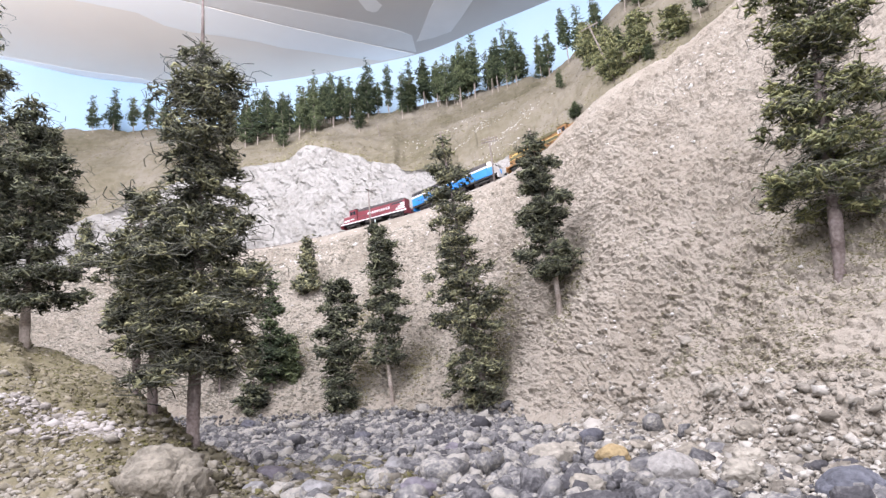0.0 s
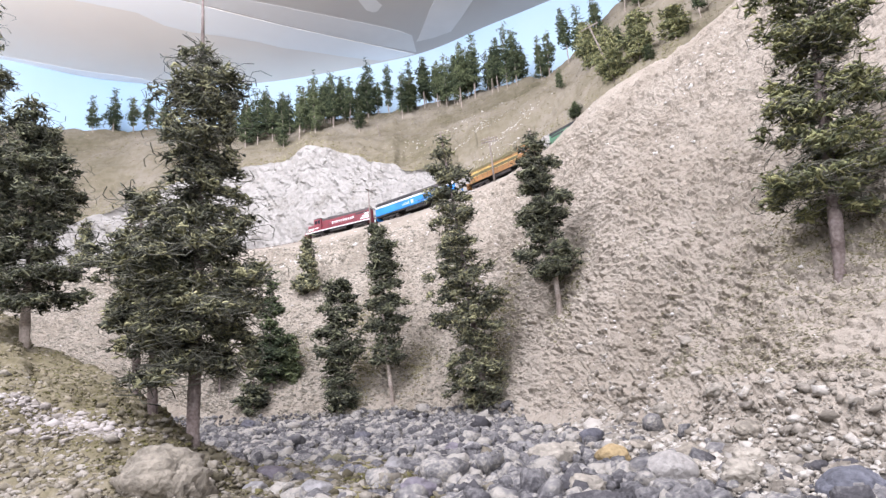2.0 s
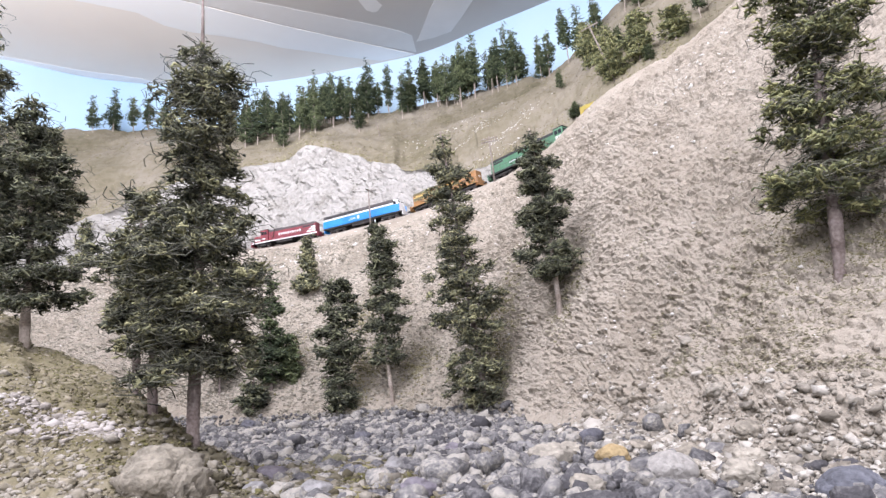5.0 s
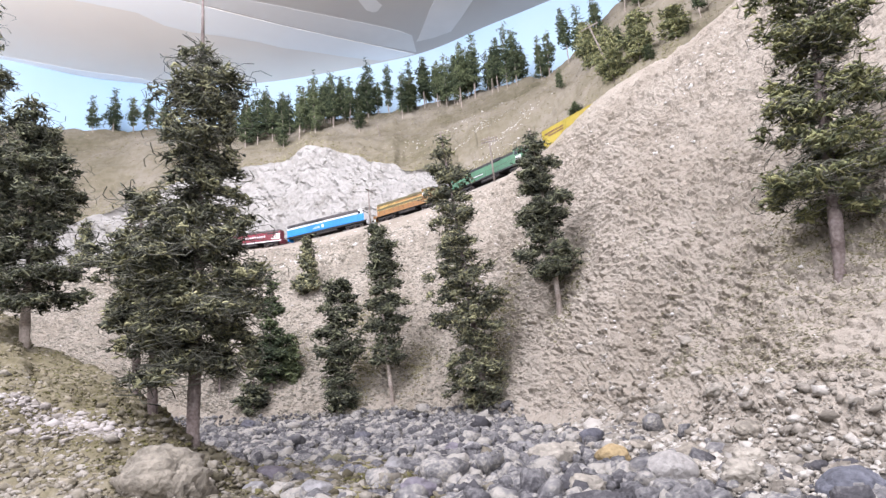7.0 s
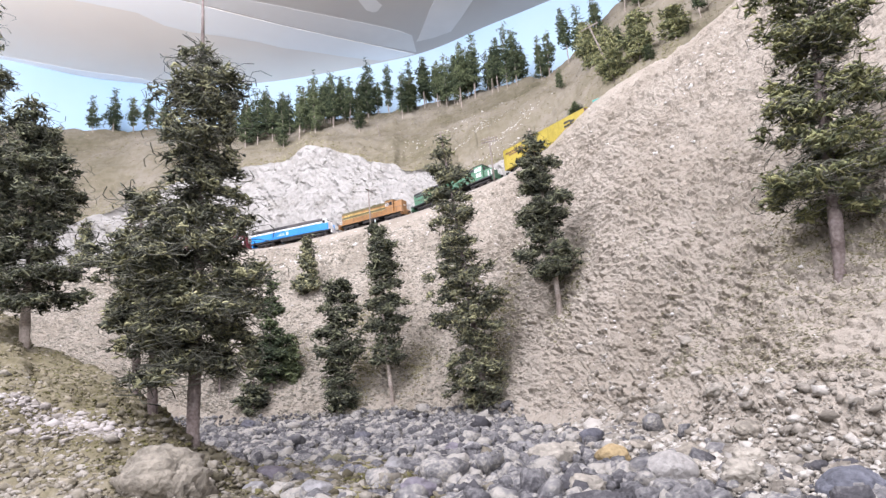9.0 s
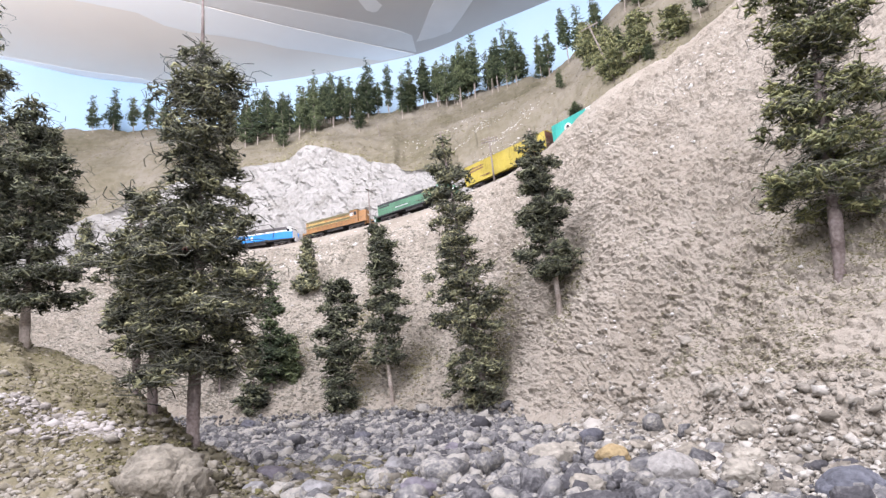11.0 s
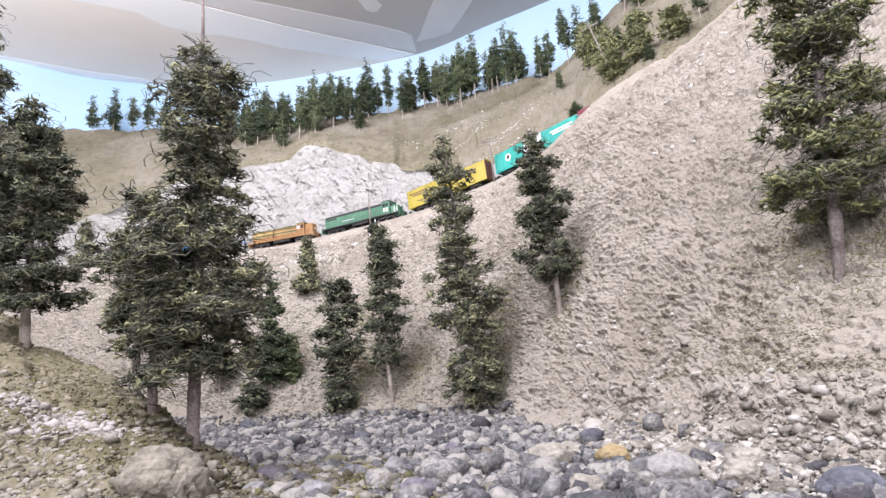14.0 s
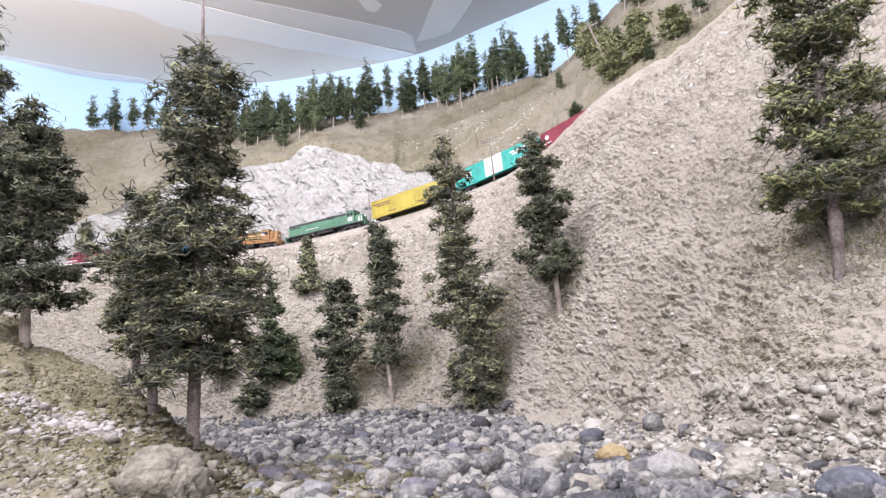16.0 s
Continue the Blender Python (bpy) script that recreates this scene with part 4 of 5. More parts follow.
def red_engine():
    e = hood_unit("diesel_locomotive", "red hood diesel locomotive with grey roof and white sill stripe", 0.222, 2, 0.031, P_RED, P_GREY, P_WHITE, P_BLACK, True)
    for s in (-1, 1):
        letter_bars(e, -0.052, 0.022, 0.0265, 0.0325, s * 0.0122, P_WHITE, 10, "white lettering strokes", s)
        bars(e, [(0.0615, 0.0215, 0.0740, 0.0245)], s * 0.0161, P_WHITE, "white cab number bar", side=s)
        bars(e, [(0.080, 0.0205, 0.098, 0.0255)], s * 0.0119, P_WHITE, "white nose mark", side=s)
        bm = bmesh.new()
        for k in range(3):
            box(bm, -0.099 + k * 0.0, min(s * 0.0122, s * 0.0125), 0.0200 + k * 0.0055, -0.072 - k * 0.007, max(s * 0.0122, s * 0.0125), 0.0240 + k * 0.0055)
        part("hood_flash", bm, P_WHITE, e, "white wedge stripes at the rear")
    return e


def blue_engine():
    """A full-width cowl unit that runs cab last."""
    L = 0.268
    h = L / 2
    e = new("cowl_locomotive")
    part("frame", slab(-h + 0.006, -0.0165, 0.0110, h - 0.003, 0.0165, 0.0150, 0.0005), M_UNDER, e)
    part("body_side", slab(-h + 0.032, -0.0172, 0.0155, h - 0.004, 0.0172, 0.0352, 0.0012), P_BLUE, e)
    part("white_band", slab(-h + 0.032, -0.0170, 0.0352, h - 0.004, 0.0170, 0.0392, 0.0006), P_WHITE, e)
    part("roof", slab(-h + 0.034, -0.0166, 0.0392, h - 0.004, 0.0166, 0.0490, 0.0028), P_GREY, e)
    for k in range(5):
        part("radiator_fan", cylinder(bmesh.new(), Matrix.Translation((h - 0.024 - 0.019 * k, 0, 0.0490)), 0.0070, 0.0066, 0.0018, 14), P_GREY, e)
    for s in (-1, 1):
        for k in range(9):
            a = h - 0.012 - 0.0125 * (k + 1)
            part("louvre_panel", slab(a, s * 0.0167 - 0.0003, 0.0402, a + 0.0105, s * 0.0167 + 0.0004, 0.0462), P_BLACK, e)
        bars(e, [(0.006, 0.0210, 0.0135, 0.0300), (0.019, 0.0222, 0.042, 0.0240), (0.019, 0.0258, 0.036, 0.0272)], s * 0.0173, P_SILVER, "pale emblem and lettering bars", side=s)
    bm = slab(-h + 0.012, -0.0160, 0.0120, -h + 0.032, 0.0160, 0.0480, 0.0030)
    for v in bm.verts:
        if v.co.z > 0.03 and v.co.x < -h + 0.022:
            v.co.x += 0.008
    cab = part("cab_nose", bm, P_WHITE, e, "white raked cab nose")
    for s in (-1, 1):
        part("cab_window", slab(-h + 0.0235, s * 0.0161 - 0.0006, 0.0345, -h + 0.0310, s * 0.0161 + 0.0006, 0.0425), M_GLASS, cab)
        part("cab_panel", slab(-h + 0.0135, s * 0.0163 - 0.0004, 0.0145, -h + 0.0318, s * 0.0163 + 0.0004, 0.0335), P_BLUE, cab)
        part("windshield", slab(-h + 0.0190, s * 0.0075 - 0.0058, 0.0360, -h + 0.0215, s * 0.0075 + 0.0058, 0.0440), M_GLASS, cab)
    part("headlight", cylinder(bmesh.new(), Matrix.Translation((-h + 0.0125, 0, 0.0300)) @ pose(0, 0, 0, 0, -90, 0), 0.0022, 0.0022, 0.001, 12), M_LAMP, e)
    part("fuel_tank", slab(-0.034, -0.0150, 0.0046, 0.034, 0.0150, 0.0110, 0.0012), M_UNDER, e)
    for way in (-1, 1):
        coupler(e, way * h, way)
        part("pilot", slab(way * (h - 0.006) - 0.0012, -0.0160, 0.0040, way * (h - 0.006) + 0.0012, 0.0160, 0.0150, 0.0004), P_BLUE if way > 0 else P_WHITE, e)
    for x in (-h * 0.64, h * 0.64):
        truck(e, x, 3, 0.0215)
    return tagged(e, "bright blue cowl diesel locomotive with white band and grey roof", "locomotive", "the train")


def orange_engine():
    e = hood_unit("diesel_locomotive", "orange hood diesel locomotive with olive bands and yellow lines", 0.218, 3, 0.0205, P_ORANGE, P_OLIVE, P_ORANGE, P_BLACK, False, False)
    for s in (-1, 1):
        bars(e, [(-0.048, 0.0290, 0.095, 0.0345)], s * 0.0122, P_OLIVE, "olive body band", "body_band", s)
        bars(e, [(-0.048, 0.0272, 0.095, 0.0288), (-0.048, 0.0347, 0.095, 0.0360)], s * 0.0122, P_YELLOW_LINE, "yellow pinstripes", "pinstripe", s)
        bars(e, [(-0.062, 0.0335, -0.052, 0.0420)], s * 0.0160, P_WHITE, "white cab emblem", "emblem", s)
        bars(e, [(0.035, 0.0368, 0.088, 0.0388)], s * 0.0122, P_YELLOW_LINE, "yellow lettering bar", side=s)
    return e


def green_engine():
    e = hood_unit("diesel_locomotive", "faded green hood diesel locomotive with a black roof", 0.262, 3, 0.0225, P_GREEN, P_BLACK, None, P_BLACK, False, True)
    for s in (-1, 1):
        bars(e, [(-0.092, 0.0215, -0.086, 0.0310), (-0.084, 0.0215, -0.078, 0.0310)], s * 0.0161, P_WHITE, "white cab emblem", "emblem", s)
        bars(e, [(-0.119, 0.0170, -0.1165, 0.0300), (-0.111, 0.0170, -0.1085, 0.0300)], s * 0.0119, P_WHITE, "white nose stripes", "nose_stripe", s)
        bars(e, [(0.02, 0.0245, 0.06, 0.0268)], s * 0.0122, P_SILVER, "pale number bar", side=s)
    return e


def boxcar(label, L, side, roof, end, H=0.058, ribs=16):
    e = new("boxcar")
    h = L / 2
    z0, z1 = 0.0118, H - 0.003
    body = part("body", slab(-h + 0.006, -0.0170, z0, h - 0.006, 0.0170, z1, 0.0005), side, e)
    for s in (-1, 1):
        for k in range(ribs):
            x = -h + 0.010 + (L - 0.020) * (k + 0.5) / ribs
            if abs(x) > 0.021:
                part("side_post", slab(x - 0.0006, s * 0.0173 - 0.0004, z0, x + 0.0006, s * 0.0173 + 0.0004, z1 - 0.001), side, body)
        part("side_sill", slab(-h + 0.006, s * 0.0172 - 0.0008, z0 - 0.0016, h - 0.006, s * 0.0172 + 0.0005, z0 + 0.0012), side, body)
        lad = bmesh.new()
        for k in range(7):
            z = z0 + 0.003 + k * (z1 - z0 - 0.006) / 6
            box(lad, h - 0.0135, s * 0.0182 - 0.0003, z, h - 0.0075, s * 0.0182 + 0.0003, z + 0.0005)
        part("ladder", lad, side, e)
    for way in (-1, 1):
        p_end = part("end_panel", slab(way * (h - 0.0060) - 0.0006, -0.0168, z0, way * (h - 0.0060) + 0.0006, 0.0168, z1, 0.0003), end, e)
        for k in range(6):
            z = z0 + 0.004 + k * (z1 - z0 - 0.006) / 6
            part("end_rib", slab(way * (h - 0.0054) - 0.0006, -0.0150, z, way * (h - 0.0054) + 0.0006, 0.0150, z + 0.0016, 0.0004), end, p_end)
        coupler(e, way * h, way)
    bm = slab(-h + 0.0055, -0.0172, z1, h - 0.0055, 0.0172, H, 0.0)
    for v in bm.verts:
        if v.co.z > z1 + 0.001:
            v.co.y *= 0.55
    rf = part("roof", bm, roof, e)
    for k in range(13):
        x = -h + 0.012 + (L - 0.024) * k / 12
        part("roof_rib", slab(x - 0.0007, -0.0105, H - 0.0004, x + 0.0007, 0.0105, H + 0.0007), roof, rf)
    part("underframe", slab(-h + 0.012, -0.006, 0.0085, h - 0.012, 0.006, z0, 0.0005), M_UNDER, e)
    part("brake_tank", cylinder(bmesh.new(), Matrix.Translation((0.012, 0.009, 0.0085)) @ pose(0, 0, 0, 0, 90, 0), 0.0026, 0.0026, 0.014, 10), M_UNDER, e)
    for x in (-h * 0.66, h * 0.66):
        truck(e, x, 2, 0.0205)
    return tagged(e, label, "boxcar", "the train")


def door(e, w, z0, z1, mat, label, offset=0.0):
    for s in (-1, 1):
        d = part("door", slab(offset - w / 2, s * 0.0179 - 0.0007, z0, offset + w / 2, s * 0.0179 + 0.0007, z1, 0.0003), mat, e, label)
        for x in (-w * 0.3, w * 0.3):
            part("lock_rod", slab(offset + x - 0.0004, s * 0.0188 - 0.0003, z0 + 0.002, offset + x + 0.0004, s * 0.0188 + 0.0003, z1 - 0.002), mat, d)


def yellow_car():
    e = boxcar("tall yellow boxcar with dark brown ends", 0.252, P_YELLOW, P_YELLOW, P_BROWN, 0.060)
    door(e, 0.042, 0.0125, 0.0550, P_YELLOW, "yellow sliding door")
    for s in (-1, 1):
        a = [(0.058, 0.0440, 0.112, 0.0478), (0.058, 0.0380, 0.102, 0.0415)]
        bm = bmesh.new()
        for x0, z0, x1, z1 in a:
            n = int((x1 - x0) / 0.0048)
            for k in range(n):
                u = x0 + k * (x1 - x0) / n
                box(bm, u, min(s * 0.0177, s * 0.0180), z0, u + 0.0036, max(s * 0.0177, s * 0.0180), z1)
        part("lettering", bm, P_BROWN, e, "two rows of dark lettering strokes")
        bars(e, [(-0.082, 0.0360, -0.066, 0.0400), (-0.082, 0.0440, -0.066, 0.0480), (-0.094, 0.0340, -0.085, 0.0385), (-0.094, 0.0405, -0.085, 0.0450), (-0.085, 0.0375, -0.082, 0.0470)],
             s * 0.0177, P_BLACK, "black emblem shape", "emblem", s)
        bars(e, [(0.040, 0.0200, 0.070, 0.0212), (0.040, 0.0180, 0.062, 0.0190), (-0.060, 0.0180, -0.030, 0.0192)], s * 0.0177, P_BROWN, "small dark data bars", side=s)
    return e


def teal_car():
    e = boxcar("teal insulated boxcar with a white plug door", 0.248, P_TEAL, P_SILVER, P_TEAL, 0.0585)
    door(e, 0.050, 0.0125, 0.0545, P_WHITE, "white plug door")
    for s in (-1, 1):
        bars(e, [(-0.110, 0.0420, -0.050, 0.0455), (-0.104, 0.0365, -0.056, 0.0398), (-0.098, 0.0220, -0.064, 0.0240), (-0.094, 0.0190, -0.068, 0.0205)], s * 0.0177, P_WHITE, "white lettering bars", side=s)
        part("emblem_disc", cylinder(bmesh.new(), Matrix.Translation((0.075, s * 0.0175, 0.036)) @ pose(0, 0, 0, -90 * s), 0.0085, 0.0085, 0.0005, 20), P_WHITE, e, "white round emblem")
        part("emblem_mark", cylinder(bmesh.new(), Matrix.Translation((0.075, s * 0.0179, 0.0365)) @ pose(0, 0, 0, -90 * s), 0.0052, 0.0045, 0.0005, 7), P_BLACK, e, "black emblem shape")
    return e


def oxide_car():
    e = boxcar("dark red boxcar with a small white mark", 0.248, P_OXIDE, P_OXIDE, P_OXIDE, 0.0555, 20)
    door(e, 0.040, 0.0125, 0.0510, P_OXIDE, "dark red sliding door")
    for s in (-1, 1):
        part("emblem_disc", cylinder(bmesh.new(), Matrix.Translation((0.098, s * 0.0175, 0.038)) @ pose(0, 0, 0, -90 * s), 0.0050, 0.0050, 0.0005, 16), P_WHITE, e, "white round mark")
        bars(e, [(0.086, 0.0250, 0.108, 0.0265)], s * 0.0177, P_WHITE, "white data bar", side=s)
    return e


# each car's middle along the line at the start; the train runs at one steady pace
PACE = 0.05886
TRAIN = [(red_engine(), 3.1898, 0.150), (blue_engine(), 3.4479, 0.170), (orange_engine(), 3.7099, 0.140), (green_engine(), 3.9697, 0.168),
         (yellow_car(), 4.250, 0.165), (teal_car(), 4.5164, 0.160), (oxide_car(), 4.772, 0.160)]


def car_pose(s, gap):
    a, b = on_track(s - gap / 2), on_track(s + gap / 2)
    d = (a - b).normalized()
    y = Vector((0, 0, 1)).cross(d).normalized()
    z = d.cross(y)
    m = Matrix((d, y, z)).transposed().to_4x4()
    return Matrix.Translation((a + b) / 2) @ m


for _e, _s, _g in TRAIN:
    _e.matrix_basis = car_pose(_s, _g)

# ---- stones, scree and turf ----
M_STONE = material("river_stone", [(0.072, 0.070, 0.075), (0.13, 0.127, 0.130), (0.195, 0.19, 0.187), (0.32, 0.303, 0.272)], 60, 0.9, 0.9, 300, fine=0.8, per_object=0.6, bump_size=0.003)
M_STONE_STUFF = material("mixed_stones", [(0.072, 0.070, 0.075), (0.13, 0.127, 0.130), (0.195, 0.19, 0.187), (0.32, 0.303, 0.272)], 60, 0.9, 0.8, 300, fine=0.8, island=0.6, bump_size=0.003)
M_GRAIN = material("scree_grains", [(0.29, 0.256, 0.21), (0.345, 0.31, 0.262), (0.385, 0.35, 0.302), (0.43, 0.395, 0.35)], 20, 0.95, 0.6, 300, fine=0.7, island=0.3)
M_RUBBLE = material("tan_rubble", [(0.20, 0.18, 0.15), (0.285, 0.262, 0.225), (0.35, 0.322, 0.275), (0.46, 0.435, 0.395)], 30, 0.95, 0.8, 300, fine=0.7, island=0.75)
M_BANK_STONE = material("bank_gravel", [(0.13, 0.114, 0.08), (0.20, 0.18, 0.14), (0.27, 0.246, 0.203), (0.34, 0.315, 0.275)], 30, 0.95, 0.8, 300, fine=0.7, island=0.5)
M_CHIP = material("white_rock_chips", [(0.50, 0.48, 0.45), (0.66, 0.645, 0.62)], 60, 0.85, 0.3, 300, island=0.5)
M_PINK = material("pale_pink_gravel", [(0.26, 0.235, 0.21), (0.42, 0.39, 0.37)], 60, 0.9, 0.3, 300, island=0.5)
M_CLOD = material("brown_bank_clods", [(0.075, 0.066, 0.042), (0.12, 0.107, 0.075), (0.17, 0.152, 0.118), (0.25, 0.23, 0.195)], 30, 0.95, 0.6, 300, fine=0.7, island=0.5)
M_GREY_GRAIN = material("grey_olive_grains", [(0.19, 0.176, 0.14), (0.24, 0.223, 0.182), (0.285, 0.266, 0.222)], 12, 0.97, 0.0, island=0.4)
M_SLOPE_STONE = material("tan_slope_stone", [(0.26, 0.232, 0.19), (0.33, 0.30, 0.255), (0.40, 0.37, 0.325)], 60, 0.95, 0.8, 300, fine=0.7, per_object=0.5)
M_TUFT = material("olive_turf_flock", [(0.075, 0.070, 0.028), (0.13, 0.12, 0.052), (0.20, 0.183, 0.092)], 30, 0.97, 0.0, island=0.6)
# real olive turf, and beside the trees their shadows as colour
M_TUFT_AND_SHADE = material("olive_flock_and_shade", [(0.15, 0.138, 0.070), (0.21, 0.193, 0.110), (0.29, 0.265, 0.175)], 30, 0.97, 0.0, island=0.6)
M_DUST = material("olive_tan_dust", [(0.23, 0.208, 0.138), (0.29, 0.265, 0.19), (0.34, 0.312, 0.24)], 25, 0.97, 0.0, island=0.5)
M_TUFT_DRY = material("dry_turf_flock", [(0.115, 0.102, 0.06), (0.18, 0.16, 0.105), (0.27, 0.24, 0.18)], 30, 0.97, 0.0, island=0.6)

_cube = bmesh.new()
bmesh.ops.create_cube(_cube, size=2)
bmesh.ops.subdivide_edges(_cube, edges=_cube.edges[:], cuts=1, use_grid_fill=True)
_fine = _cube.copy()
bmesh.ops.subdivide_edges(_fine, edges=_fine.edges[:], cuts=1, use_grid_fill=True)
FINE_V = np.array([tuple(v.co.normalized() * 0.75 + v.co * 0.22) for v in _fine.verts])
FINE_F = np.array([[v.index for v in f.verts] for f in _fine.faces])
_fine.free()
PEBBLE_V = np.array([tuple(v.co.normalized() * 0.75 + v.co * 0.22) for v in _cube.verts])
PEBBLE_F = np.array([[v.index for v in f.verts] for f in _cube.faces])
_cube.free()
OCTA_V = np.array([[1, 0, 0], [0, 1, 0], [-1, 0, 0], [0, -1, 0], [0, 0, 1], [0, 0, -1]], float)
OCTA_F = np.array([[0, 1, 4], [1, 2, 4], [2, 3, 4], [3, 0, 4], [1, 0, 5], [2, 1, 5], [3, 2, 5], [0, 3, 5]])


def scatter(name, rng, places, sizes, mat, shape=(PEBBLE_V, PEBBLE_F), flat=0.7, jitter=0.18, smooth=True):
    """One mesh of many loose pieces lying at the places."""
    V, F = shape
    n = len(places)
    v = V[None] * (1 + rng.normal(0, jitter, (n, len(V), 1))) * rng.uniform(0.65, 1.3, (n, 1, 3))
    v = np.einsum("nij,nkj->nki", random_turns(rng, n), v) * np.array([1, 1, flat]) * sizes[:, None, None]
    v = v + places[:, None]
    f = F[None] + len(V) * np.arange(n)[:, None, None]
    return new(name, quick_mesh(name, v.reshape(-1, 3), f.reshape(-1, F.shape[1]), mat, smooth))


def on_grid(rng, grid, n, v0, v1, u0, u1):
    """Random places on a lofted sheet: v from its lower to its upper edge, u between two bearings, or between shares of the near bank."""
    nv, nu = grid.shape[:2]
    a = rng.uniform(v0, v1, n) * (nv - 2)
    b = rng.uniform(u0, u1, n)
    b = np.clip(np.interp(b, np.degrees(BEARINGS), np.arange(nu)), 0, nu - 2) if nu == len(BEARINGS) else b * (nu - 2)
    i, j = a.astype(int), b.astype(int)
    s, t = (a - i)[:, None], (b - j)[:, None]
    return grid[i, j] * (1 - s) * (1 - t) + grid[i + 1, j] * s * (1 - t) + grid[i, j + 1] * (1 - s) * t + grid[i + 1, j + 1] * s * t


rng = np.random.default_rng(77)

# loose grains over the scree, sized by distance to look even from the camera
pl = on_grid(rng, G_SLOPE, 14000, 0.01, 1.0, -39.2, 41.8)
pl = pl[(np.degrees(np.arctan2(pl[:, 0], pl[:, 1])) > -8) | (rng.uniform(0, 1, len(pl)) < 0.35)]
dist = np.linalg.norm(pl, axis=1)
pl[:, 2] -= 0.0004 * np.clip(dist, 0.3, 2)
g = scatter("scree_grain", rng, pl, np.clip(dist, 0.3, 2) * 0.00085 * rng.lognormal(0, 0.45, len(pl)), M_GRAIN, (OCTA_V, OCTA_F), 0.6, 0.25, False)
tagged(g, "loose tan scree grains lying on the hillside", "scree", kind="stuff")
pl = on_grid(rng, G_UPPER, 9000, 0.02, 0.92, -37.5, 37.3)
g = scatter("turf_clump", rng, pl, 0.0017 * rng.lognormal(0, 0.4, len(pl)), M_TUFT_DRY, (OCTA_V, OCTA_F), 0.6, 0.3, False)
tagged(g, "dry straw-coloured turf clumps on the upper hillside", "turf", kind="stuff")

# grains added for greyer soil and to dim the overlit far scree
pl = on_grid(rng, G_SLOPE, 60000, 0.01, 0.97, -53.5, 6.4)
bearing = np.degrees(np.arctan2(pl[:, 0], pl[:, 1]))
pl = pl[rng.uniform(0, 1, len(pl)) < np.clip((6 - bearing) / 16, 0.10, 1)]
g = scatter("turf_clump", rng, pl, 0.0021 * rng.lognormal(0, 0.4, len(pl)), M_GREY_GRAIN, (OCTA_V, OCTA_F), 0.5, 0.3, False)
tagged(g, "grey-olive grains added to darken the far scree", "turf", kind="stuff")

pl = on_grid(rng, G_SLOPE, 9000, 0.07, 0.07 + 0.40 * rng.uniform(0, 1, 9000) ** 1.2, 17.0, 40.0)
pl = pl[swell(pl[:, 0] * 30, pl[:, 1] * 30 + pl[:, 2] * 30, 81) > -0.1]
g = scatter("turf_clump", rng, pl, 0.0019 * np.linalg.norm(pl, axis=1) * rng.lognormal(0, 0.4, len(pl)), M_DUST, (OCTA_V, OCTA_F), 0.45, 0.3, False)
tagged(g, "thin olive-tan flock dusted over the lower scree", "turf", kind="stuff")

# stones of the creek: those nearest the mouth are picked out one by one, the rest lie as one bed
sx, sy = rng.uniform(-0.55, 0.34, 58000), 0.2 + 0.95 * rng.uniform(0, 1, 58000) ** 0.95
rows = []
for x, y in zip(sx, sy):
    hit = LAND.ray_cast(Vector((x, y, 0.9)), Vector((0, 0, -1)))
    if hit[0] is None:
        continue
    z0 = 0.002 + 0.021 * min(1, y / 0.95) + 0.10 * max(0, -x - 0.3) * max(0, y - 0.6)
    if y < 0.47 and x < -0.155 + (0.47 - y) * 0.36:
        continue
    if x > 0.075 + 0.10 * max(0, 0.62 - y) * rng.uniform(0.3, 1.3) and y > 0.25 and rng.uniform() < 0.92:
        continue
    if y < 0.50 and x < -0.045 + (0.47 - y) * 0.25 and rng.uniform() < 0.6:
        continue
    if hit[0].z < z0 + (0.006 if y < 0.75 else 0.014) and abs(x) < 0.75 * y + 0.05:
        rows.append((x, y, hit[0].z))
bedstones = np.array(rows)
sizes = 0.0027 * rng.lognormal(0, 0.38, len(bedstones)) * np.clip(1.05 - 0.3 * (bedstones[:, 1] - 0.4), 0.75, 1.1)
PEBBLES = []
for k in range(8):
    v = FINE_V * (1 + np.array([[0.34 * noise.noise(Vector(q) * 1.5 + Vector((7.7 * k, 0, 0))) + 0.14 * noise.noise(Vector(q) * 3.4 + Vector((0, 5.1 * k, 0)))] for q in FINE_V]))
    v = v * np.array([rng.uniform(0.9, 1.4), rng.uniform(0.8, 1.1), rng.uniform(0.6, 0.85)])
    PEBBLES.append(quick_mesh("stone", v * 0.0034, FINE_F, M_STONE, True))
near = np.where((bedstones[:, 1] < 0.62) & (bedstones[:, 1] > 0.24) & (np.abs(bedstones[:, 0]) < 0.22))[0][:300]
for i in near:
    x, y, z = bedstones[i]
    o = part("stone", PEBBLES[int(rng.integers(0, 8))], None, creek)
    o.matrix_basis = pose(x, y, z + sizes[i] * 0.5, rng.normal(0, 25), rng.normal(0, 25), rng.uniform(0, 360)) @ Matrix.Scale(float(sizes[i]) * 1.1 / 0.0034, 4)
rest = np.setdiff1d(np.arange(len(bedstones)), near)
g = scatter("creek_stone", rng, bedstones[rest] + np.array([0, 0, 1.0]) * (sizes[rest] * rng.uniform(-0.2, 0.9, len(rest)))[:, None], sizes[rest], M_STONE_STUFF, flat=0.8, jitter=0.17, smooth=False)
tagged(g, "grey and tan rounded stones covering the creek bed", "stones", kind="stuff")

